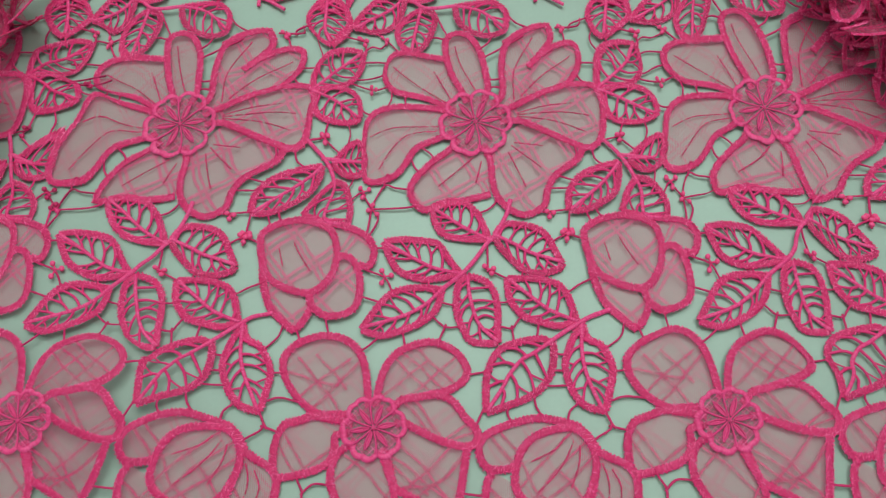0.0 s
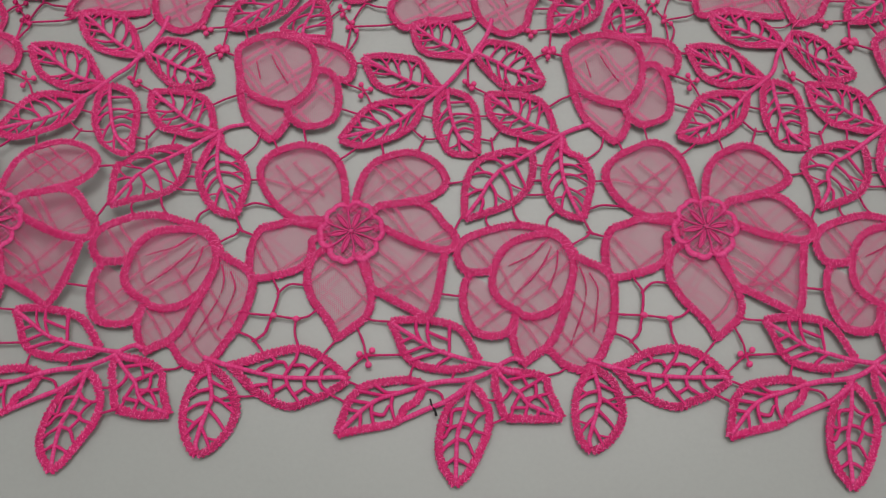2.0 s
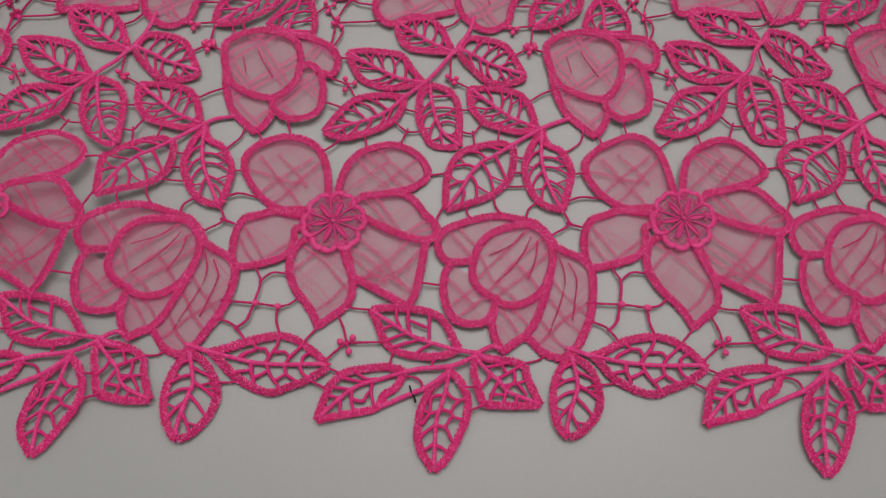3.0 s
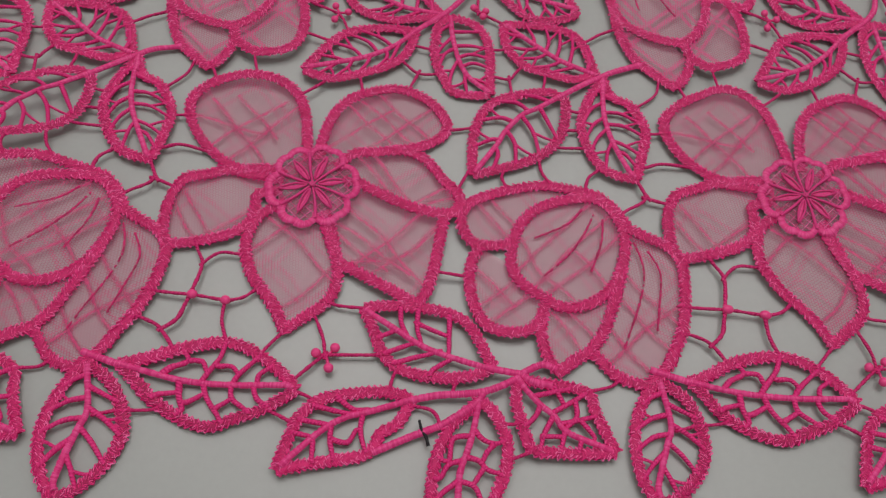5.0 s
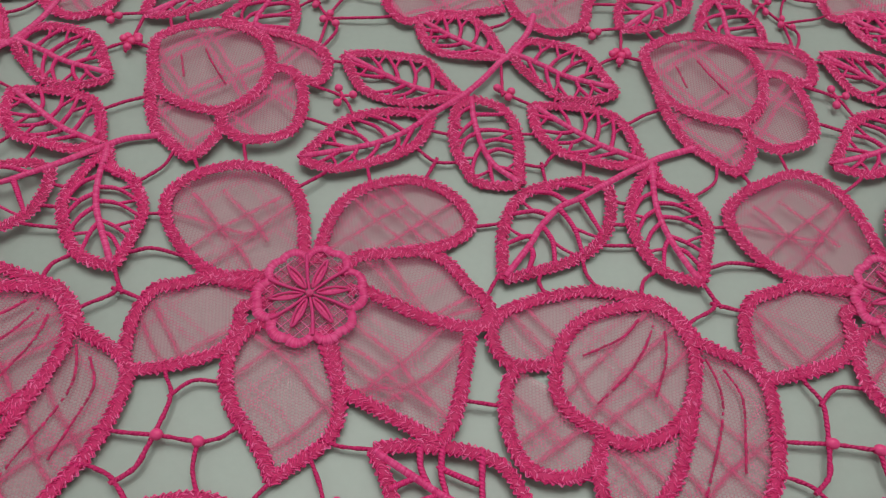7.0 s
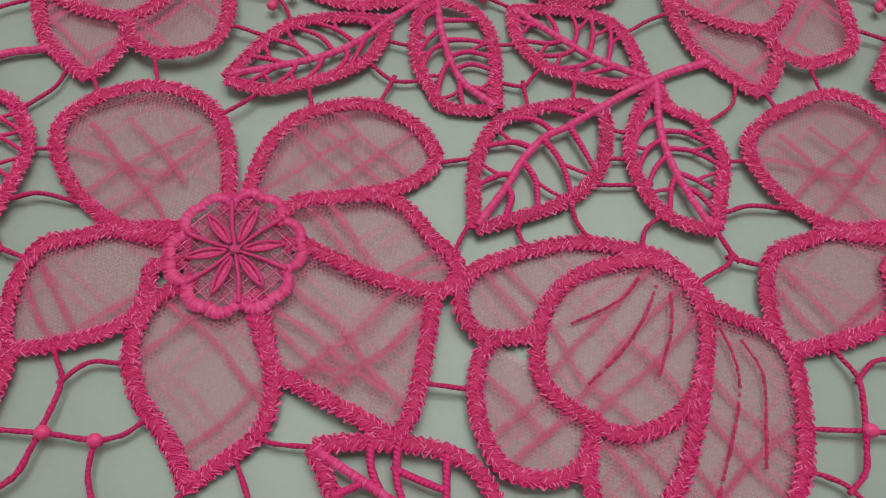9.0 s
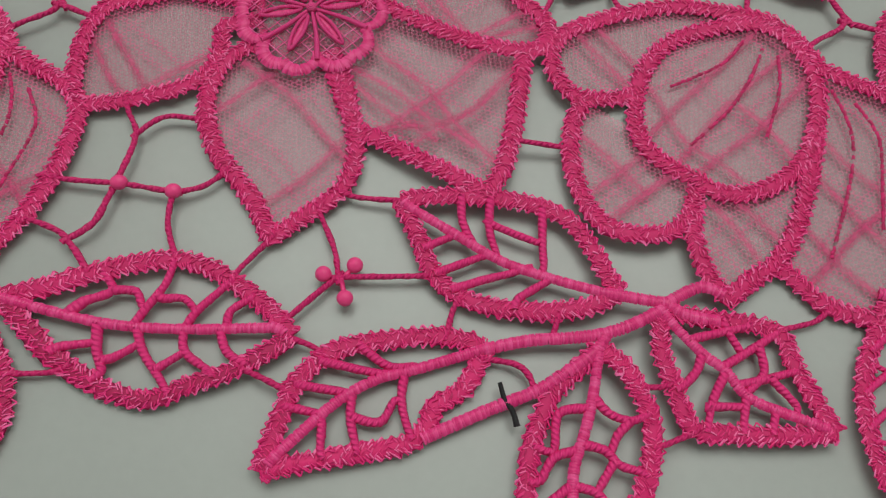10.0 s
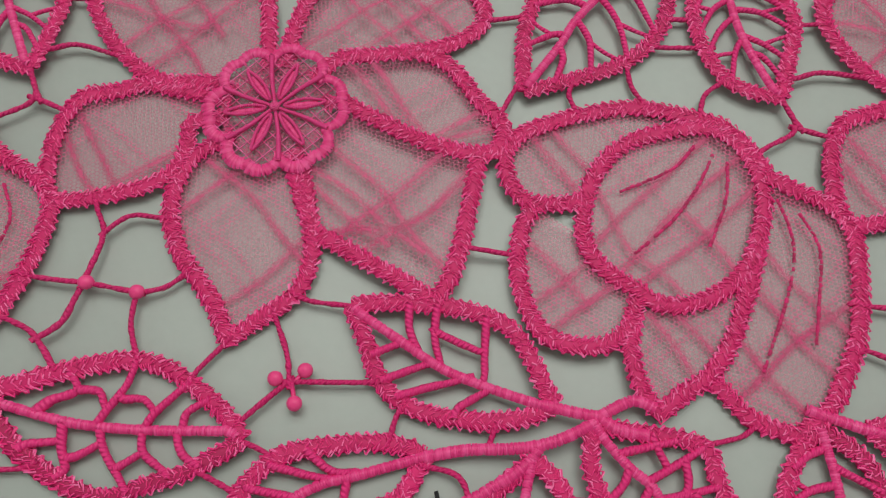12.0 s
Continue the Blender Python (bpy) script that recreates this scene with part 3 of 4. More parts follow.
band([(-27.0, -15.0), (-21.0, -11.0), (-16.0, -8.0)])
band([(28.0, -4.0), (38.0, 2.0)])
band([(30.0, -5.0), (39.0, -2.0)])
band([(15.0, 6.0), (21.0, -1.0)])
band([(17.0, 9.0), (25.0, -2.0)])
band([(9.0, -12.0), (16.0, -17.0), (23.0, -23.0)])
band([(13.0, -9.0), (20.0, -16.0), (27.0, -25.0)])
band([(15.0, -21.0), (21.0, -16.0), (27.0, -10.0)])
band([(19.0, -24.0), (27.0, -19.0), (33.0, -13.0)])
band([(16.0, -22.0), (21.0, -22.0), (27.0, -19.0), (32.0, -13.0)])
band([(11.0, -17.0), (17.0, -22.0)])
band([(-7.0, -13.0), (0.0, -19.0), (6.0, -27.0)])
band([(-4.0, -34.0), (2.0, -29.0), (7.0, -23.0)])
band([(-12.0, -17.0), (-7.0, -13.0)])
band([(45.0, -3.0), (52.0, -13.0)])
band([(49.0, -2.0), (55.0, -10.0)])
band([(57.0, -21.0), (64.0, -14.0), (72.0, -6.0)])
band([(62.0, -25.0), (70.0, -16.0), (80.0, -7.0)])
band([(65.0, -28.0), (74.0, -21.0), (82.0, -13.0)])
band([(57.0, -15.0), (61.0, -23.0), (66.0, -28.0)])
band([(74.0, -21.0), (79.0, -27.0)])
band([(46.0, -33.0), (53.0, -27.0)])
band([(49.0, -37.0), (60.0, -29.0)])
band([(45.0, -24.0), (51.0, -30.0)])
band([(64.0, -36.0), (68.0, -41.0), (71.0, -45.0)])
band([(67.0, -34.0), (75.0, -42.0)])
band([(83.0, -32.0), (92.0, -43.0)])
band([(81.0, -45.0), (86.0, -40.0), (93.0, -35.0)])
band([(85.0, -25.0), (93.0, -34.0)])
band([(80.0, -41.0), (85.0, -47.0)])
petal("A_tl", False, [(-12.3, 5.5), (-21.5, 5.8), (-28.4, 10.0), (-33.3, 15.3), (-36.2, 21.9), (-35.9, 27.7), (-31.8, 32.7), (-25.4, 35.7), (-18.8, 36.6), (-11.1, 34.5), (-5.7, 29.1), (-3.2, 20.7), (-2.3, 10.7)])
petal("A_tr", False, [(1.2, 10.8), (1.8, 15.6), (3.8, 22.2), (8.1, 28.5), (14.7, 32.1), (22.3, 33.6), (29.2, 31.5), (34.1, 27.3), (36.5, 21.9), (34.3, 17.5), (29.1, 14.4), (22.6, 12.8), (16.0, 11.4), (10.7, 10.5)])
petal("A_r", False, [(21.1, 12.5), (26.9, 12.1), (31.3, 9.3), (35.4, 3.5), (39.8, -1.6), (38.0, -7.0), (30.9, -6.8), (23.6, -4.2), (16.2, -0.5), (11.7, 1.8)])
petal("A_br", False, [(35.6, -8.2), (34.5, -15.3), (33.2, -23.0), (31.4, -29.6), (28.8, -34.0, 1), (22.4, -30.3), (15.7, -26.5), (10.6, -23.5), (7.9, -21.7)])
petal("A_bl", False, [(-13.5, -9.2), (-15.8, -14.7), (-16.0, -20.0), (-13.6, -26.6), (-10.0, -31.3), (-6.8, -35.7), (-4.0, -41.4, 1), (0.5, -37.6), (4.8, -34.4), (7.5, -30.3), (8.2, -25.2), (7.4, -20.0), (6.0, -14.0), (4.5, -9.3)])
petal("A_l", False, [(-22.8, 4.8), (-28.9, 3.2), (-34.9, 1.0), (-38.0, -4.5), (-38.4, -12.4), (-36.9, -18.0), (-32.3, -18.1), (-25.8, -16.6), (-20.0, -14.4), (-16.3, -11.6), (-14.9, -6.8), (-14.4, -2.5)])
petal("Q_outer", False, [(85.0, -9.1), (82.5, -4.8), (78.3, -0.5), (71.6, 1.7), (64.0, 3.1), (56.2, 2.0), (48.4, -0.5), (42.6, -3.6), (40.4, -7.0), (40.5, -11.2), (42.7, -15.1), (46.2, -16.2), (51.4, -15.7), (54.1, -14.7)])
petal("Q_oval", True, [(54.9, -12.2), (58.4, -6.6), (62.7, -3.4), (68.2, -1.6), (75.2, -0.8), (80.3, -3.3), (83.5, -9.1), (84.3, -15.0), (82.7, -21.6), (79.9, -27.2), (75.0, -31.3), (69.1, -33.3), (64.9, -33.0), (61.8, -30.8), (58.0, -28.6), (54.6, -24.9), (53.4, -20.1)])
petal("Q_low", False, [(45.2, -16.5), (43.2, -20.4), (42.3, -26.0), (42.8, -31.3), (44.8, -36.7), (48.0, -39.8), (53.0, -40.8), (57.3, -40.0), (60.4, -37.0), (61.9, -32.4)])
petal("Q_mid", False, [(61.5, -34.7), (60.3, -39.9), (61.0, -45.0), (62.5, -48.7), (64.4, -51.0, 1), (68.4, -47.8), (72.9, -44.7), (76.7, -39.5), (79.6, -32.6), (81.7, -26.4), (83.0, -21.5)])
petal("Q_right", False, [(84.9, -9.7), (89.2, -12.0), (94.9, -14.6), (98.4, -18.2), (99.1, -23.5), (98.6, -31.4), (97.1, -38.3), (94.4, -44.2), (91.3, -49.4), (86.5, -53.2), (83.0, -53.0), (78.5, -51.0), (75.4, -47.6), (73.4, -45.5)])
leaf([(-38.4, -52.5)], [(-34.0, -51.0), (-29.0, -48.0), (-24.0, -46.0), (-18.0, -45.0), (-13.0, -46.0), (-8.0, -49.0), (-3.0, -53.0)], [(0.2, -56.8)], [(-3.0, -59.0), (-8.0, -62.0), (-14.0, -64.0), (-19.0, -66.0), (-24.0, -65.0), (-28.0, -63.0), (-32.0, -60.0), (-35.0, -56.0)], [(-31.6, -54.2), (-24.5, -55.2), (-13.9, -55.7), (-2.7, -55.7)],
     [[(-31, -55), (-29, -52), (-26, -50)], [(-23, -55), (-21, -52), (-19, -49), (-18, -46)], [(-16, -55), (-14, -53), (-11, -50), (-9, -48)], [(-9, -55), (-9, -53), (-6, -51)], [(-28, -56), (-27, -59), (-26, -62)], [(-22, -56), (-21, -59), (-18, -63)], [(-16, -56), (-15, -59), (-11, -62)], [(-10, -56), (-9, -59), (-6, -61)], [(-25, -50), (-23, -50), (-22, -52)], [(-19, -51), (-16, -51)], [(-31, -59), (-28, -58)], [(-25, -60), (-22, -58)], [(-18, -61), (-15, -59)]])  # H
leaf([(48.2, -50.1)], [(46.3, -47.3), (44.4, -42.9), (41.1, -38.2), (35.5, -35.7), (28.4, -34.7), (21.4, -34.5)], [(15.4, -35.1)], [(18.0, -40.6), (20.2, -46.3), (23.7, -50.1), (29.2, -52.1), (36.6, -53.0), (43.4, -52.3)], [(46.2, -50.4), (37.4, -47.7), (30.5, -45.0), (24.3, -41.2), (17.4, -36.7)],
     [[(25, -34), (25, -39), (27, -43)], [(29, -34), (29, -40), (30, -44)], [(37, -37), (37, -42), (37, -46)], [(29, -39), (36, -42)], [(20, -43), (24, -41), (26, -42)], [(22, -46), (26, -45), (29, -44)], [(23, -49), (28, -48), (32, -47), (35, -46)], [(33, -51), (38, -48)]])  # M
leaf([(53.8, -52.7)], [(57.0, -53.6), (62.4, -54.2), (69.1, -55.1), (72.0, -57.1), (72.7, -60.5), (74.8, -65.7)], [(76.9, -70.6)], [(70.3, -71.0), (62.3, -70.8), (57.2, -70.3), (55.4, -67.4), (54.3, -62.9), (53.2, -58.9)], [(55.5, -55.4), (59.2, -59.4), (62.4, -62.0), (65.5, -65.9), (73.2, -69.1)],
     [[(59, -59), (58, -62), (56, -64)], [(62, -62), (60, -66), (59, -69)], [(65, -65), (64, -69)], [(69, -67), (68, -70)], [(58, -57), (63, -56), (67, -55)], [(62, -61), (66, -59), (71, -56)], [(63, -55), (65, -59)], [(68, -58), (68, -62), (65, -65)], [(64, -64), (68, -63), (72, -62)], [(69, -63), (72, -67)], [(59, -67), (64, -67)]])  # R
stem([(-47.5, -49.6), (-43.2, -51.1), (-38.1, -52.8)])
stem([(54.7, -51.9), (60.0, -49.3), (63.7, -50.3)])
stem([(46.2, -50.4), (50.7, -51.3), (54.7, -51.9)])
stem([(54.7, -51.9), (57.6, -53.7), (62.4, -54.5)])
cord([(-36.5, -32.3), (-38.5, -32.2), (-32.9, -32.9), (-26.8, -33.1)])
cord([(-26.8, -33.1), (-19.0, -34.1)])
cord([(-19.0, -34.1), (-15.4, -33.1), (-12.4, -30.6), (-11.6, -29.4)])
cord([(-29.1, -17.5), (-28.2, -19.8), (-26.2, -24.3), (-27.1, -31.9), (-27.4, -33.1)])
cord([(-15.8, -20.8), (-17.5, -20.8), (-22.8, -20.8), (-25.9, -23.9)])
cord([(-27.2, -33.4), (-27.8, -35.4), (-29.0, -39.9), (-31.5, -42.6)])
cord([(-19.0, -34.1), (-19.2, -39.6), (-17.8, -44.2)])
cord([(-38.5, -39.9), (-39.6, -39.3), (-32.7, -41.9), (-29.5, -46.7)])
cord([(-4.0, -41.4), (-4.8, -42.4), (-8.4, -46.6), (-8.9, -48.0)])
cord([(2.8, -36.0), (3.3, -37.4), (5.8, -43.6), (6.4, -47.7)])
cord([(6.4, -47.7), (19.1, -47.4), (20.7, -47.1)])
cord([(-1.4, -54.8), (0.0, -53.5), (3.3, -50.4), (6.4, -47.7)])
beads([(-26.8, -33.1), (-19.0, -34.1)])
beads([(4.3, -47.3), (8.9, -45.9), (7.6, -51.1)])
cord([(5.9, -33.1), (8.7, -34.4), (15.2, -35.1)])
cord([(0.3, -57.2), (3.6, -58.5), (4.9, -59.8)])
cord([(-6.8, -61.4), (-5.0, -62.3), (-1.7, -63.9), (0.5, -65.2)])
cord([(24.4, -50.5), (23.4, -52.6), (22.5, -56.1)])
cord([(38.7, -54.0), (37.8, -56.8)])
cord([(-42.0, -64.8), (-38.0, -63.7), (-31.7, -62.8), (-30.4, -61.8)])
cord([(70.9, -55.9), (72.6, -55.3), (77.5, -53.9), (79.9, -51.8)])
cord([(33.8, -24.7), (41.9, -25.7)])
cord([(88.8, 5.1), (91.1, -0.7), (85.5, -4.7), (83.6, -6.4)])
cord([(91.1, -0.7), (99.0, -2.6), (98.0, -1.8)])
cord([(43.5, 6.6), (42.2, 6.0), (38.7, -1.2)])
thread([(29.9, -63.5), (30.6, -66.1), (31.6, -67.6), (32.1, -69.7)])
leaf([(27.6, -58.6)], [(25.8, -57.4), (20.7, -56.6), (13.2, -57.3), (6.5, -58.9), (1.6, -63.0), (-0.9, -69.4)], [(-2.7, -76.0)], [(3.2, -74.5), (11.3, -73.1), (16.8, -71.9), (19.6, -69.6), (20.7, -66.8), (24.6, -64.4), (27.2, -60.3)], [(18.4, -61.4), (12.3, -63.1), (6.8, -66.4), (0.2, -72.7)],
     [[(10, -59), (14, -61), (18, -61)], [(5, -61), (12, -62), (15, -62)], [(2, -64), (9, -65)], [(0, -67), (5, -68)], [(5, -69), (5, -73)], [(9, -66), (9, -69), (10, -73)], [(17, -63), (16, -66), (17, -70)], [(9, -68), (13, -69), (15, -66)]])  # L
stem([(54.0, -52.8), (49.6, -55.1), (45.4, -56.5), (40.7, -57.1), (34.3, -57.4), (27.8, -58.6)])
stem([(45.4, -56.7), (43.4, -59.5), (38.1, -63.0), (34.7, -64.9), (27.9, -67.5), (19.0, -71.3)])
cord([(28.1, -60.0), (32.5, -60.9), (34.4, -63.1), (34.6, -64.6)])
cord([(50.3, -64.3), (52.6, -64.3), (54.5, -63.8)])
cord([(51.9, -72.5), (55.9, -71.0), (57.2, -70.3)])
leaf([(44.3, -58.7)], [(40.5, -62.1), (37.5, -64.8), (35.7, -68.2), (34.1, -72.2), (33.2, -77.1), (33.0, -82.4), (33.9, -86.0), (35.2, -88.6)], [(38.6, -93.5)], [(42.0, -90.6), (44.5, -87.0), (46.5, -83.6), (48.2, -80.1), (50.1, -75.7), (51.0, -70.8), (50.2, -66.4), (48.3, -62.3), (45.9, -59.7)], [(43.1, -64.7), (41.7, -69.8), (39.7, -75.4), (39.2, -80.2), (38.9, -87.4)],
     [[(42, -67), (38, -68), (37, -73)], [(40, -73), (37, -74), (35, -77)], [(39, -78), (36, -80), (34, -82)], [(39, -84), (36, -86)], [(43, -66), (45, -68), (48, -69)], [(41, -72), (44, -73), (46, -75), (49, -76)], [(40, -78), (43, -79), (45, -83)], [(40, -85), (42, -86)], [(48, -68), (46, -71), (45, -73)], [(45, -75), (43, -78)]])  # T
leaf([(89.4, -52.8)], [(85.4, -56.8), (82.2, -64.3), (81.8, -73.1), (83.5, -79.0)], [(86.6, -82.1)], [(90.9, -80.5), (96.2, -75.3), (98.6, -70.0), (98.1, -63.4), (95.2, -56.8)], [(91.0, -63.3), (89.4, -68.7), (86.2, -78.0)])  # S
leaf([(69.4, 32.8)], [(66.4, 34.2), (59.2, 33.4), (51.2, 31.1), (46.8, 26.7), (44.1, 19.7), (43.5, 11.5)], [(43.5, 5.4)], [(46.1, 6.0), (51.4, 7.9), (58.2, 10.2), (64.4, 13.9), (68.8, 19.4), (70.5, 25.2), (70.8, 31.8)], [(62.6, 28.3), (57.8, 25.7), (52.9, 20.0), (50.3, 15.3), (44.7, 7.2)])  # V
leaf([(82.3, 40.7)], [(78.1, 33.1), (75.3, 25.3), (75.6, 18.8), (77.7, 12.5), (80.9, 8.2), (85.1, 6.1)], [(89.3, 5.4)], [(90.4, 9.3), (92.0, 14.7), (93.5, 21.2), (92.2, 26.8), (89.1, 32.0), (84.5, 34.3)], [(82.0, 29.3), (82.8, 21.7), (84.8, 14.5), (87.7, 7.3)])  # V
stem([(93.0, 46.9), (85.9, 43.6), (80.6, 40.3), (75.3, 36.9), (69.4, 32.8)])
stem([(82.3, 40.7), (82.4, 35.5)])
cord([(71.7, 28.1), (75.1, 27.6)])
cord([(70.9, 21.4), (74.4, 21.5)])
cord([(66.3, 15.8), (68.3, 15.4), (77.4, 15.6)])
cord([(94.0, 20.9), (98.4, 21.4)])
cord([(90.4, 9.3), (91.9, 9.3), (96.2, 10.7), (101.4, 10.5), (108.0, 9.4)])
cord([(89.3, 5.4), (90.3, 2.4), (91.9, -0.5)])
cord([(62.3, 11.2), (63.1, 6.9), (65.6, 3.5)])
cord([(52.2, 8.2), (52.0, 6.6), (51.6, 4.9), (52.9, 1.9)])
cord([(79.7, 9.4), (78.7, 8.1), (75.7, 5.5), (74.9, 2.0)])
cord([(36.2, 20.3), (38.4, 20.6), (43.9, 21.4)])
cord([(98.1, 42.3), (97.5, 40.3), (96.0, 35.8), (91.2, 30.7)])
cord([(103.0, 39.8), (103.7, 37.9), (105.3, 34.1)])
cord([(115.0, 44.9), (115.1, 42.5), (116.1, 38.0), (116.2, 36.6)])
cord([(65.4, 41.4), (65.2, 38.6), (64.4, 34.7)])
cord([(54.8, 38.8), (55.3, 33.8), (55.9, 32.7)])
cord([(49.1, 40.1), (50.5, 39.6), (54.8, 38.8), (56.6, 41.0), (59.2, 44.2)])
cord([(77.2, 53.1), (78.7, 54.0), (82.7, 56.8), (86.8, 58.8), (88.6, 59.8)])
leaf([(26.8, 55.6)], [(21.4, 56.4), (14.7, 56.7), (7.3, 54.8), (2.3, 50.6), (-2.3, 44.2)], [(-5.5, 39.1)], [(-2.5, 37.7), (3.2, 36.5), (9.6, 38.2), (16.6, 41.0), (22.4, 44.7), (25.6, 50.1)], [(20.8, 49.9), (13.6, 45.7), (6.4, 43.2), (-3.4, 40.3)])  # W
leaf([(37.4, 61.2)], [(34.0, 58.5), (32.7, 51.4), (33.0, 44.5), (35.2, 39.1), (37.9, 34.3), (43.3, 32.9)], [(49.0, 33.1)], [(49.0, 38.6), (49.3, 46.1), (48.5, 53.0), (45.6, 58.0), (41.2, 60.1)], [(38.0, 53.6), (40.0, 44.8), (42.8, 39.3), (47.5, 34.9)])  # W
leaf([(80.3, 41.6)], [(78.9, 48.2), (77.2, 53.1), (73.9, 57.0), (68.0, 59.3), (60.4, 60.0)], [(53.7, 59.7)], [(54.0, 52.2), (56.5, 47.3), (60.5, 43.2), (66.3, 41.1), (73.5, 39.5)], [(70.5, 45.9), (63.4, 51.6), (55.5, 58.4)])  # W
leaf([(34.8, 62.1)], [(33.5, 63.5), (30.5, 67.7), (27.5, 73.0), (24.3, 76.2), (17.1, 77.4), (10.0, 77.8)], [(2.9, 76.8)], [(5.4, 69.8), (8.6, 64.6), (13.8, 61.7), (20.6, 60.1), (28.3, 60.8)], [(24.4, 64.8), (16.5, 68.8), (5.6, 75.1)])  # X
leaf([(49.3, 78.9)], [(53.2, 83.7), (60.5, 83.6), (67.6, 81.6), (71.3, 77.6), (73.9, 71.7)], [(76.5, 66.0)], [(75.1, 63.8), (68.2, 62.0), (60.7, 63.6), (55.5, 68.7), (51.0, 74.0)], [(57.5, 74.8), (63.5, 71.3), (75.0, 67.2)])  # X
stem([(35.9, 62.6), (40.7, 68.1), (45.6, 74.9), (48.8, 78.4), (54.2, 87.7), (56.3, 95.1)])
stem([(35.9, 62.6), (26.8, 55.6)])
cord([(45.9, 73.8), (45.8, 63.8)])
cord([(45.8, 63.8), (52.7, 60.3)])
beads([(44.5, 65.1), (48.2, 64.1), (47.3, 62.0)])
cord([(-5.5, 66.1), (-5.1, 64.7), (3.1, 61.2), (6.2, 55.8), (6.6, 54.4)])
beads([(2.2, 63.9), (6.1, 62.0), (2.2, 58.7)])
beads([(77.5, 79.7), (81.6, 79.2), (79.1, 76.6)])
cord([(72.7, 75.5), (79.3, 78.5), (86.5, 75.8)])
cord([(-0.1, 74.0), (3.1, 73.9)])
cord([(-3.9, 78.6), (-3.2, 79.9), (-0.1, 86.3), (-0.5, 89.3)])
cord([(-6.9, 53.1), (-4.1, 52.3), (1.2, 50.6)])
cord([(-6.2, 29.8), (-2.8, 32.2), (0.6, 35.1), (1.4, 36.6)])
cord([(11.1, 38.7), (11.1, 37.5), (11.5, 34.5), (12.3, 31.2)])
cord([(26.3, 50.1), (31.1, 48.9), (32.6, 48.7)])
cord([(22.4, 44.7), (23.9, 43.2), (27.9, 39.8), (33.0, 39.9), (34.5, 40.6)])
cord([(27.9, 39.8), (25.4, 34.1)])
cord([(49.5, 49.6), (53.6, 49.8)])
cord([(60.2, 63.2), (59.7, 60.6)])
cord([(21.1, 59.5), (21.4, 57.0)])
petal("b_oval", True, [(-48.9, 78.9), (-45.8, 82.7), (-40.3, 85.3), (-32.8, 86.6), (-26.3, 85.5), (-20.2, 83.0), (-17.4, 77.7), (-16.6, 70.6), (-18.0, 63.5), (-21.1, 58.8), (-24.9, 55.7), (-28.4, 54.8), (-34.6, 56.2), (-40.5, 58.8), (-44.7, 62.3), (-47.5, 69.2)])
petal("b_right", False, [(-26.5, 85.7), (-18.0, 85.9), (-11.3, 83.4), (-5.2, 80.0), (-1.5, 74.8), (-1.5, 69.5), (-3.5, 66.0), (-7.3, 66.7)])
petal("b_lr", False, [(-16.0, 70.2), (-12.0, 70.4), (-8.5, 66.6), (-6.7, 59.8), (-7.0, 52.4), (-9.2, 47.6), (-14.2, 45.1), (-20.0, 44.9), (-23.8, 47.0), (-26.6, 50.1), (-27.2, 54.6)])
petal("b_ll", False, [(-47.2, 68.4), (-46.7, 61.4), (-45.1, 54.1), (-42.9, 48.6), (-38.7, 44.2), (-33.6, 39.0, 1), (-31.0, 40.6), (-28.1, 44.6), (-26.4, 48.7)])
petal("C_ul", False, [(29.5, 140.6), (20.3, 145.4), (6.9, 148.6), (1.5, 154.9), (0.6, 162.9), (5.1, 168.2), (13.4, 168.9), (22.9, 166.2), (29.8, 165.1)])
petal("C_top", False, [(36.9, 147.3), (32.3, 157.3), (29.9, 166.9), (30.0, 174.8), (34.2, 178.0), (40.1, 177.0), (44.8, 169.5), (47.1, 160.2), (48.3, 148.5)])
petal("C_ur", False, [(54.8, 146.0), (54.8, 160.0), (57.0, 171.0), (62.9, 177.3), (71.1, 181.1), (77.4, 181.8, 1), (78.3, 175.0), (73.2, 167.3), (66.7, 159.7)])
petal("C_ur2", False, [(73.2, 166.4), (78.8, 170.5), (85.9, 172.4), (91.1, 170.8), (91.1, 163.6), (87.3, 155.1), (82.9, 150.5), (70.8, 145.6), (61.3, 140.4)])
petal("C_r", False, [(82.9, 150.5), (95.0, 149.6), (99.0, 143.5), (98.9, 133.0), (96.9, 122.7), (91.4, 118.4), (82.6, 121.4), (72.3, 126.9), (62.2, 132.1)])
petal("C_lr", False, [(88.8, 119.0), (85.6, 112.6), (76.3, 105.8), (72.3, 99.0), (70.4, 91.9), (62.9, 88.0), (56.5, 90.2), (51.0, 96.5), (48.9, 105.0), (48.5, 113.4)])
petal("C_ll", False, [(48.0, 97.9), (40.2, 96.0), (28.9, 93.6), (20.1, 90.9), (15.5, 94.4), (13.6, 100.2), (16.7, 106.3), (24.1, 113.9), (29.7, 118.2)])
petal("C_l", False, [(24.6, 124.1), (16.2, 120.1), (11.1, 112.0), (5.8, 106.5), (-3.2, 104.0), (-8.3, 106.3), (-9.0, 114.7), (-8.0, 124.8), (-6.2, 133.7), (0.2, 139.0), (11.0, 141.0), (25.5, 139.8)])
leaf([(46.8, 76.8)], [(44.4, 83.5), (42.0, 88.9), (37.1, 93.9), (29.7, 94.9)], [(23.2, 92.1)], [(24.3, 85.4), (28.0, 79.7), (36.7, 77.5)], [(37.3, 82.1), (27.9, 88.7)])  # X
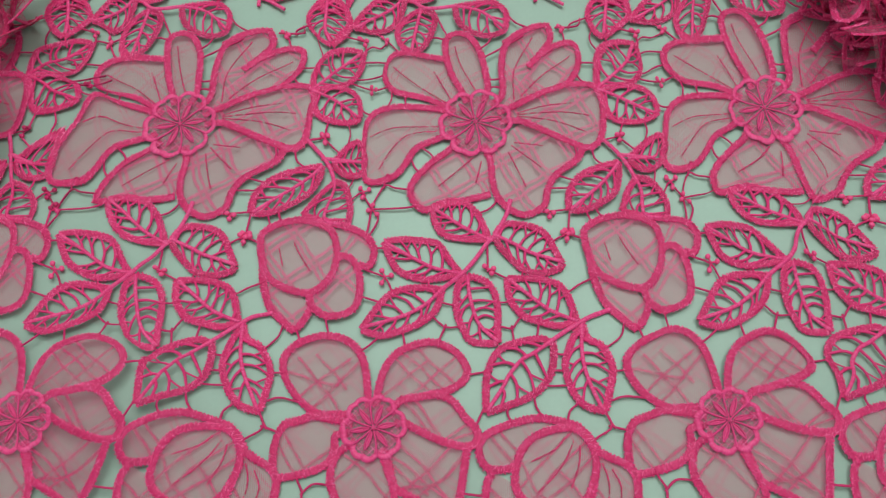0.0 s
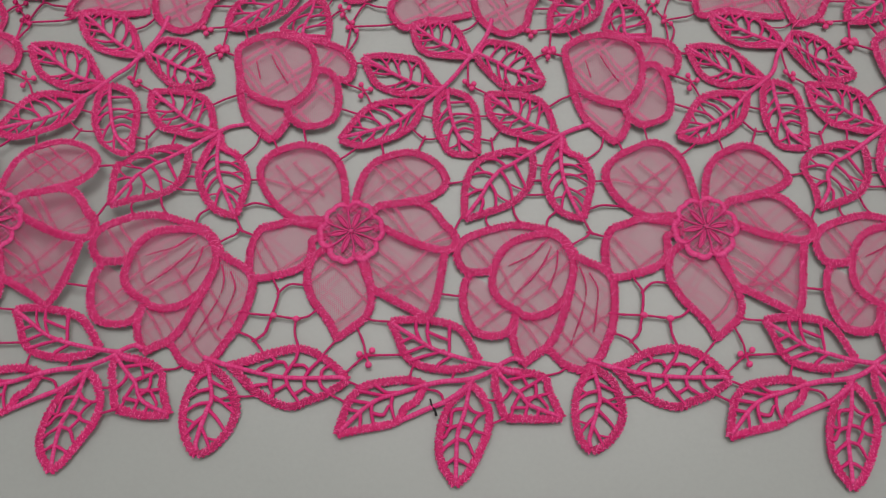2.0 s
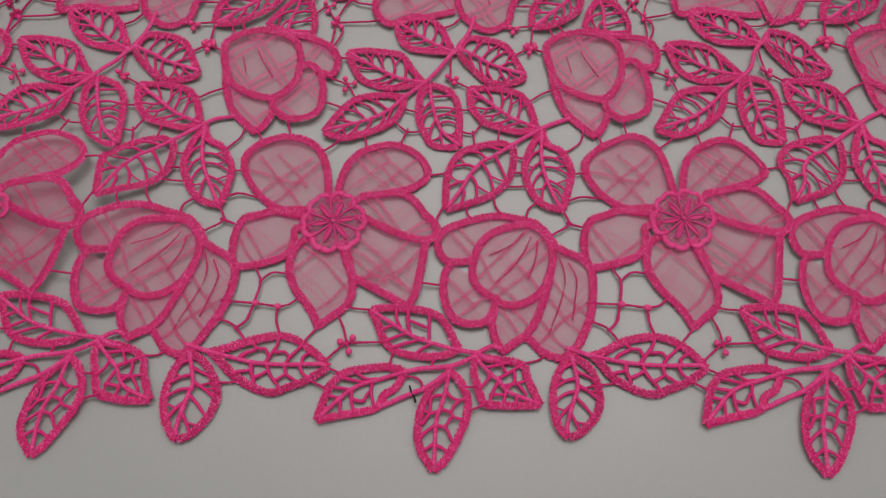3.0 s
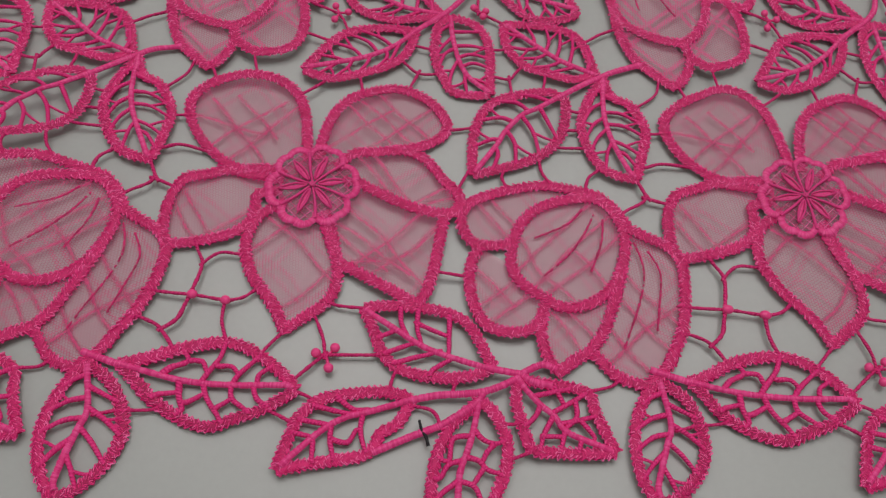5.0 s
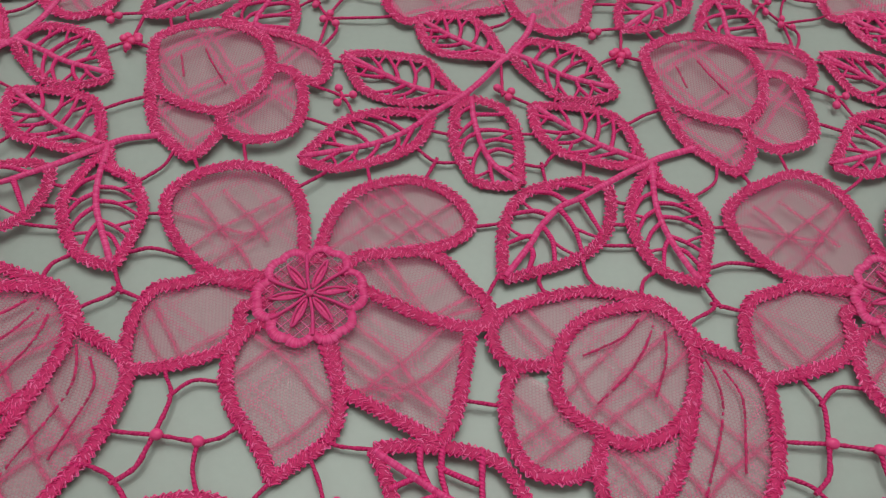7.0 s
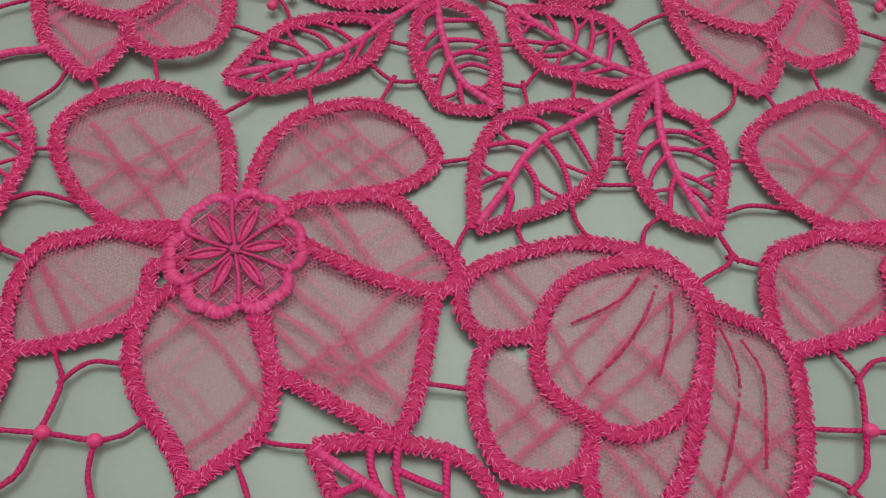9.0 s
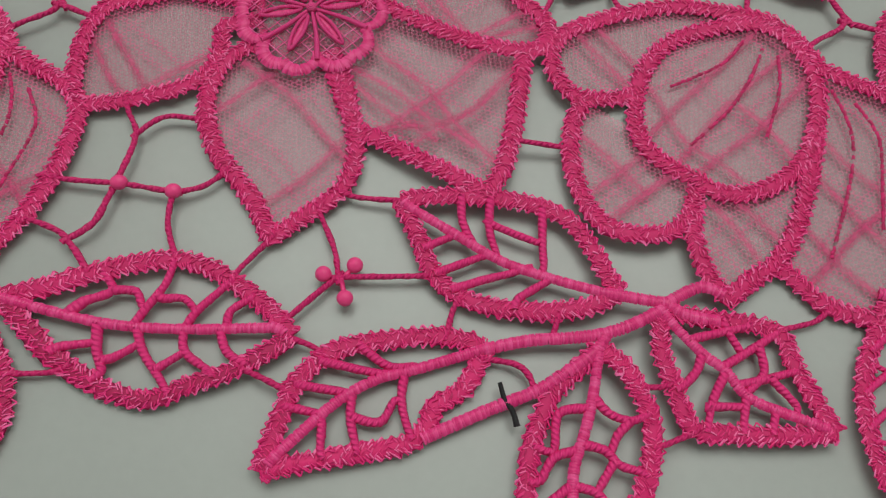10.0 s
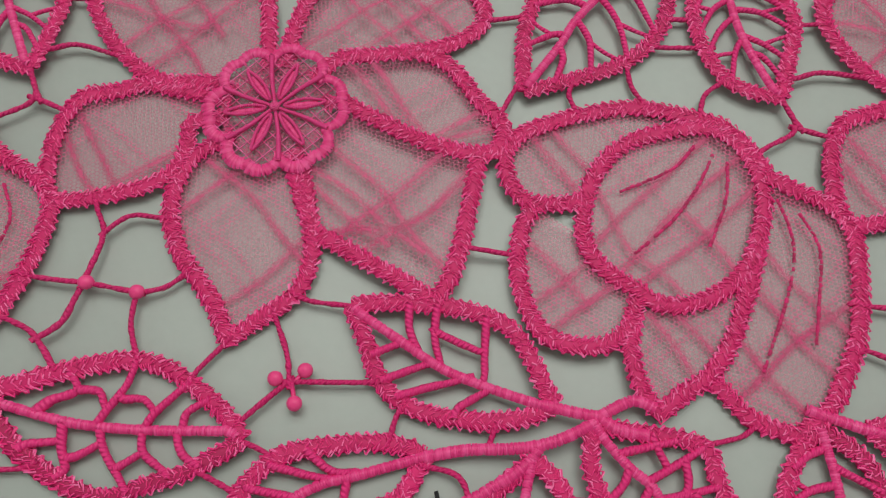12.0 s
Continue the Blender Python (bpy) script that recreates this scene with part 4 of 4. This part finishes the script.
leaf([(97.3, 147.8)], [(98.0, 156.0), (100.1, 163.9), (106.1, 168.9), (113.0, 171.1)], [(120.0, 170.3)], [(120.3, 164.6), (118.8, 156.9), (113.4, 151.2), (105.5, 149.1)], [(106.0, 155.8), (117.2, 167.4)])  # Y
leaf([(97.3, 147.5)], [(110.0, 149.5), (118.5, 146.7), (122.3, 141.8)], [(123.8, 134.3)], [(120.3, 131.9), (112.5, 130.7), (103.1, 132.9), (99.9, 139.7)], [(106.2, 143.6), (120.4, 135.3)])  # Y
leaf([(103.9, 110.8)], [(97.1, 109.6), (87.4, 105.8), (82.7, 100.6), (80.9, 95.1)], [(81.0, 89.4)], [(87.1, 89.3), (93.5, 92.0), (100.1, 96.8), (102.8, 103.6)], [(95.5, 101.6), (83.5, 91.2)])  # Z
leaf([(110.5, 103.2)], [(106.4, 98.0), (103.8, 92.3), (104.1, 87.9)], [(122.1, 84.2)], [(122.8, 90.9), (120.8, 96.4), (116.1, 101.7)], [(111.8, 97.3), (112.0, 87.0)])  # Z
leaf([(108.4, 112.3)], [(113.5, 117.6), (119.2, 121.1), (124.0, 122.1)], [(127.4, 115.7)], [(125.1, 107.9), (117.7, 106.2), (111.7, 108.2)], [(116.9, 112.7), (125.4, 113.0)])  # Z
stem([(98.1, 122.1), (103.8, 115.4), (107.4, 109.4), (110.4, 102.4)])
stem([(103.7, 114.3), (118.4, 112.6)])
cord([(98.5, 122.1), (105.5, 123.6)])
cord([(107.1, 130.2), (105.5, 123.6)])
cord([(105.9, 122.5), (110.4, 117.7), (112.2, 116.4)])
beads([(104.4, 124.5), (106.8, 124.4), (105.3, 121.4)])
cord([(116.9, 130.0), (118.0, 125.8), (116.5, 121.1), (116.4, 119.6)])
beads([(125.4, 101.0), (129.9, 100.6), (127.3, 97.0), (132.4, 93.5), (130.7, 91.2), (134.5, 89.3)])
cord([(127.5, 98.3), (125.9, 99.1), (121.6, 95.3)])
cord([(127.5, 98.3), (132.0, 92.2)])
cord([(132.2, 91.7), (146.2, 91.9), (151.5, 93.1)])
cord([(131.9, 91.2), (130.8, 81.7), (129.8, 80.0)])
cord([(132.5, 94.3), (137.0, 102.3), (142.1, 101.2), (148.6, 100.2)])
cord([(137.0, 102.3), (138.1, 107.6), (140.1, 106.1)])
cord([(91.3, 161.5), (97.6, 161.0), (98.9, 161.0)])
cord([(120.8, 164.6), (127.9, 164.7), (135.9, 163.7)])
cord([(117.9, 155.4), (119.8, 154.8), (127.0, 155.5), (135.7, 157.3)])
beads([(128.2, 150.6), (131.1, 149.3), (128.8, 147.1)])
cord([(116.2, 153.4), (119.0, 151.7), (129.0, 149.1), (134.4, 149.8), (138.4, 151.4)])
cord([(119.9, 169.1), (124.4, 172.9), (130.5, 172.2), (135.7, 174.6)])
cord([(102.4, 166.5), (101.7, 167.8), (100.8, 173.5), (103.1, 178.9)])
beads([(71.5, 89.3), (74.3, 88.5), (72.5, 86.7)])
cord([(70.8, 89.1), (80.5, 89.9)])
cord([(80.9, 88.4), (79.9, 80.5), (79.0, 76.2)])
beads([(78.5, 80.5), (81.3, 80.4), (79.8, 78.7)])
cord([(87.9, 89.5), (88.0, 88.0), (89.4, 84.3), (89.8, 83.1)])
cord([(73.3, 99.7), (81.2, 99.6)])
cord([(76.7, 105.5), (83.3, 103.2)])
cord([(92.9, 118.7), (93.5, 113.2), (97.1, 110.2)])
cord([(18.4, 120.3), (22.1, 117.5), (24.1, 114.5)])
cord([(13.2, 115.7), (14.3, 114.1), (15.5, 110.9), (17.2, 108.7)])
leaf([(-26.1, 201.6)], [(-31.7, 195.4), (-34.7, 187.3), (-31.2, 177.6)], [(-27.1, 173.5)], [(-21.3, 178.6), (-15.5, 185.5), (-18.4, 195.7)], [(-25.7, 191.1), (-26.5, 178.7)])  # U
leaf([(11.5, 200.6)], [(-0.7, 198.4), (-8.5, 191.3)], [(-14.9, 183.0)], [(-5.4, 180.9), (3.7, 182.5), (8.6, 188.3)], [(4.1, 192.5), (-11.0, 184.5)])  # U
leaf([(18.6, 191.8)], [(12.6, 188.2), (7.6, 181.2), (9.2, 173.2)], [(14.2, 169.4)], [(19.6, 171.7), (24.0, 180.8), (24.6, 187.9)], [(16.8, 183.7), (14.7, 173.1)])  # U
leaf([(34.4, 192.6)], [(45.0, 194.6), (52.9, 195.0), (57.9, 189.5)], [(57.6, 180.5)], [(54.4, 177.8), (47.3, 176.8), (39.7, 180.4), (35.6, 185.4)], [(46.2, 190.1), (55.1, 182.7)])  # U
stem([(11.5, 200.6), (20.7, 192.4), (34.4, 192.6)])
cord([(23.9, 191.9), (24.6, 190.4), (28.7, 180.6), (31.0, 176.4)])
cord([(-45.3, 180.6), (-44.2, 182.3), (-33.8, 185.1)])
cord([(-26.8, 173.5), (-24.8, 167.4), (-25.9, 170.2)])
cord([(-21.3, 178.6), (-13.6, 175.9)])
cord([(-5.4, 180.9), (0.6, 176.8), (6.9, 170.2), (7.3, 168.9)])
cord([(-13.6, 175.9), (-13.2, 169.2), (-14.7, 167.5)])
beads([(-15.0, 177.2), (-12.1, 176.2), (-13.6, 173.8), (-0.7, 177.7), (1.9, 176.4), (0.7, 174.6)])
cord([(57.4, 171.8), (56.0, 173.5), (65.2, 176.3), (53.3, 168.4), (46.3, 164.7)])
cord([(82.2, 180.5), (94.2, 180.7), (95.6, 183.7)])
beads([(83.0, 181.0), (85.5, 179.7), (84.2, 178.3)])
cord([(84.8, 180.4), (85.6, 172.7)])
cord([(-40.3, 85.3), (-42.4, 87.9), (-43.1, 91.1)])
cord([(-25.5, 85.3), (-28.6, 91.3), (-28.6, 98.0)])
cord([(12.1, 147.1), (11.2, 144.1), (11.7, 141.0)])
cord([(44.8, 169.5), (48.9, 172.4), (51.1, 176.9)])
cord([(47.8, 153.8), (51.2, 152.9), (54.6, 153.8)])
cord([(54.8, 148.4), (51.5, 149.2), (48.3, 148.5)])
cord([(68.9, 180.4), (62.3, 183.6), (57.9, 189.5)])
cord([(88.5, 157.2), (89.8, 153.1), (92.9, 150.1)])
cord([(84.3, 120.6), (85.7, 116.5), (85.1, 112.1)])
cord([(51.4, 95.8), (47.5, 91.2), (42.0, 88.9)])
cord([(30.4, 94.0), (27.0, 87.9), (26.7, 80.9)])
cord([(-9.0, 114.7), (-13.1, 114.6), (-16.6, 112.6)])
cord([(-4.2, 136.2), (-8.4, 136.8), (-12.0, 139.2)])
cord([(2.3, 139.8), (4.7, 144.7), (4.6, 150.2)])
cord([(120.3, 106.3), (119.9, 102.9), (118.0, 100.0)])
cord([(22.1, 175.9), (26.2, 176.0), (29.8, 174.1)])
cord([(55.8, 138.1), (58.8, 138.6), (61.3, 140.4)])
for place in ROSETTES:  # rosettes
    rosette(*place)

# ---- the cloth: repeats side by side, bunched up at two far corners ----
lace = tagged(new("lace_fabric"), "hot pink guipure lace fabric with organza flowers lying on the table", "fabric")
LABELS = {"woven_stripe": "soft darker pink stripe woven into the net", "petal": "pink stitched braid round a sheer petal", "organza_panel": "sheer pink net with woven plaid stripes", "rosette": "raised satin-stitched small flower"}


# how far the soft cloth is pulled out of its regular repeat: plan x, y and the shift, in mm
PULLED_WEST = [(-95, -95, -6.2, 5.8), (-48, -82, -3.6, -0.3), (-92, 6, -2.1, 6.9), (-46, 5, 1.2, 2.0), (-44, -52, -5.1, 1.8), (-132, 75, -2.6, 6.3), (-87, 33, -2.4, 1.0), (-57, -72, -5.0, 2.3), (-95, -7, -3.5, 6.1), (-97, 22, -2.5, 8.5), (-93, -28, -3.8, 5.0), (-118, -35, -3.7, 5.7), (-81, -53, -3.0, 6.0), (-99, 61, -2.0, 3.0), (-86, 78, -0.6, 0.5), (-53, 41, -1.2, 2.0), (-103, -33, -6.3, 5.5), (-93, 132, 4.7, 1.9), (-144, 111, 0.0, 3.0), (-36, 133, 5.2, 4.5), (-37, 148, 7.5, 2.5), (-30, 112, 7.0, 1.5), (-72, 88, -0.6, 2.0), (-15, 170, 7.0, -0.6), (-115, 91, -4.3, 7.3), (-88, 77, -0.7, 1.4)]
PULLED_EAST = [(175, -95, 3.7, -2.3), (178, 6, 3.0, 3.7), (132, -77, 3.7, -1.9), (135, -58, 3.5, -0.7), (135, 0, 0.9, 1.0), (131, -42, 4.9, -0.7), (102, 40, 2.0, -1.2), (129, 37, -0.1, 1.4), (138, 75, -0.7, 4.2), (183, 33, -3.1, 2.3), (171, 61, -2.0, 3.7), (177, 132, -8.7, 4.1), (126, 111, -3.7, 5.2), (198, 88, -11.9, 4.7), (186, 96, -2.6, -1.5), (104, 87, 0.5, -0.2), (155, 91, -9.5, 5.7), (182, 77, -4.7, 5.0)]
PULLED_FAR = [(-150, 170, 16.4, 7.8), (-173, 148, 12.3, 13.4), (-146, 134, 10.7, 14.2), (-134, 163, 5.3, -1.2), (-101, 178, 7.6, 3.4), (-44, 167, 8.6, 0.2), (-121, 100, 0.8, -0.6), (136, 163, -7.3, 2.7), (169, 178, -8.6, 9.0), (108, 174, -6.2, 0.9), (149, 100, -5.7, 3.1)]
AT_REST = [(*piece[0], 0, 0) for piece in PIECES if piece[1] in ("petal", "leaf", "rosette")]
PULLED = np.array(PULLED_WEST + PULLED_EAST + PULLED_FAR + AT_REST, float)


def pulled(x, y):
    """Shift of the cloth at plan places x, y (arrays, mm), and how far it stands off the table there."""
    x, y = np.asarray(x, float), np.asarray(y, float)
    total, sx, sy = np.zeros_like(x), np.zeros_like(x), np.zeros_like(x)
    for px, py, dx, dy in PULLED:
        w = 1 / ((px - x) ** 2 + (py - y) ** 2 + 25) ** 1.7
        total += w
        sx += w * dx
        sy += w * dy
    sx, sy = sx / total, sy / total
    up = 6.0 * np.exp(-((x + sx + 108) ** 2 + (y + sy - 14) ** 2) / 900)   # one petal stands off the table
    return sx + 0.44 * up, sy - 0.47 * up, up


def eased(me, x, y):
    """A copy of a motif's mesh at plan x, y, drawn out as the cloth is there."""
    out = me.copy()
    co = np.empty(len(me.vertices) * 3)
    me.vertices.foreach_get("co", co)
    co = co.reshape(-1, 3)
    dx, dy, up = pulled(co[:, 0] * 1000 + x, co[:, 1] * 1000 + y)
    co += np.stack([dx, dy, up], 1) / 1000
    out.vertices.foreach_set("co", co.ravel())
    out.update()
    return out


def bunched(x, y):
    return any((x - cx) * dx + (y - cy) * dy > 0 and y > 95 for cx, cy, dx, dy in BUNCHES)


BUNCHES = ((202, 172, 0.86, 0.5), (-180, 150, -0.98, 0.2))


def lay(x, y):
    """Where a motif lies and how it is turned: nearly flat, or heaped in a bunch."""
    dx, dy, up = (float(v) for v in pulled(x, y))
    x, y = x + dx, y + dy
    m = Matrix.Translation((x / 1000, y / 1000, up / 1000))
    for cx, cy, dx, dy in BUNCHES:
        d = (x - cx) * dx + (y - cy) * dy
        if d > 0 and y > 95:
            rise = 13 * (1 - math.cos(min(d, 36) / 36 * math.pi)) + 5 * math.sin(d / 6.0 + x / 13)
            steep = -1.15 * math.sin(min(d, 36) / 36 * math.pi) + 0.5 * math.sin(d / 5.0 + y / 9)
            m = Matrix.Translation(((x - dx * d * 0.5) / 1000, (y - dy * d * 0.5) / 1000, max(0.5, rise) / 1000)) @ Matrix.Rotation(steep, 4, Vector((-dy, dx, 0))) @ Matrix.Rotation(0.3 * math.sin(x * 3.1 + y), 4, "Z")
    return m


def set_piece(index, m, near=True, plan=None):
    o, name, me, subs, _ = PIECES[index]
    subs = subs if near else LEAF_NET.get(index, subs)
    if plan:
        me, subs = eased(me, *plan), [(n, eased(s, *plan)) for n, s in subs]
    ob = new(name, me)
    ob.parent = lace
    ob.matrix_basis = m
    if name in LABELS:
        ob["label"] = LABELS[name]
    for sub, sub_me in subs:
        child = new(sub, sub_me)
        child.parent = ob
        if sub in LABELS:
            child["label"] = LABELS[sub]
        if sub == "vein_mesh":
            child["kind"] = "stuff"


for k in (0, -1, 1, 2, -2):
    outer = []
    for index, piece in enumerate(PIECES):
        if not -228 < piece[0][0] + k * REPEAT < 280:
            continue
        m = lay(piece[0][0] + k * REPEAT, piece[0][1])
        if abs(k) == 2 and piece[1] in ("cord", "bead"):
            outer.append((piece, m))
        else:
            x, y = piece[0][0] + k * REPEAT, piece[0][1]
            if (abs(k) < 2 or k == -2 and x > -215 and y > 60) and not bunched(x, y):
                set_piece(index, Matrix.Translation((x / 1000, y / 1000, 0)), abs(k) < 2, (x, y))
            else:
                set_piece(index, m, abs(k) < 2)
    if outer:
        bm = bmesh.new()
        for piece, m in outer:
            start = len(bm.verts)
            bm.from_mesh(piece[2])
            bm.verts.ensure_lookup_table()
            for v in bm.verts[start:]:
                v.co = m @ v.co
        me = bpy.data.meshes.new("cord_mesh")
        bm.to_mesh(me)
        bm.free()
        me.materials.append(CORD)
        net = new("cord_mesh", me)
        net.parent = lace
        tagged(net, kind="stuff")
# the next row of the cloth, where the pattern is turned over
for k in (-1, 0, 1):
    for index, piece in enumerate(PIECES):
        x, y = piece[0]
        if 36 < y < 100 and (piece[4] in ("leaf", "stem") or piece[4][0] == "b" and piece[1] == "petal"):
            set_piece(index, lay(20 - x + k * REPEAT, y + 160) @ Matrix.Diagonal((-1, 1, 1, 1)), False)
# folds of the same lace bunched up in the two far corners
bunch = random.Random(3)
for x0, x1, y0, y1, count, edge in ((184, 240, 118, 210, 90, (193, 190, 0.88, 0.48)), (-204, -158, 112, 198, 48, (-160, 150, -1.0, 0.0))):
    placed = 0
    while placed < count:
        index = bunch.randrange(len(PIECES))
        x, y = bunch.uniform(x0, x1), bunch.uniform(y0, y1)
        d = (x - edge[0]) * edge[2] + (y - edge[1]) * edge[3]
        if PIECES[index][1] in ("bead", "cord", "rosette") or PIECES[index][0][1] < 95 or d < 4:
            continue
        placed += 1
        tall = min(1.0, d / 22)
        m = (Matrix.Translation((x / 1000, y / 1000, bunch.uniform(0.003, 0.010 + 0.042 * tall)))
             @ Matrix.Rotation(bunch.uniform(0, 6.28), 4, "Z") @ Matrix.Rotation(bunch.uniform(0.5, 0.9 + 0.6 * tall), 4, "X") @ Matrix.Diagonal((0.8, 0.8, 1, 1)))
        set_piece(index, m, False)

# ---- a stray thread end caught in the edge ----
snip = Sheet()
snip.tube(smooth(BLACK_LINE, step=0.6), 0.42, lift=0.5, sides=6, taper=(0.8, 1.1), ragged=0.1)
tagged(new("black_thread", snip.mesh("black_thread", BLACK, (0, 0))), "short black thread end caught in the lace edge", "thread")
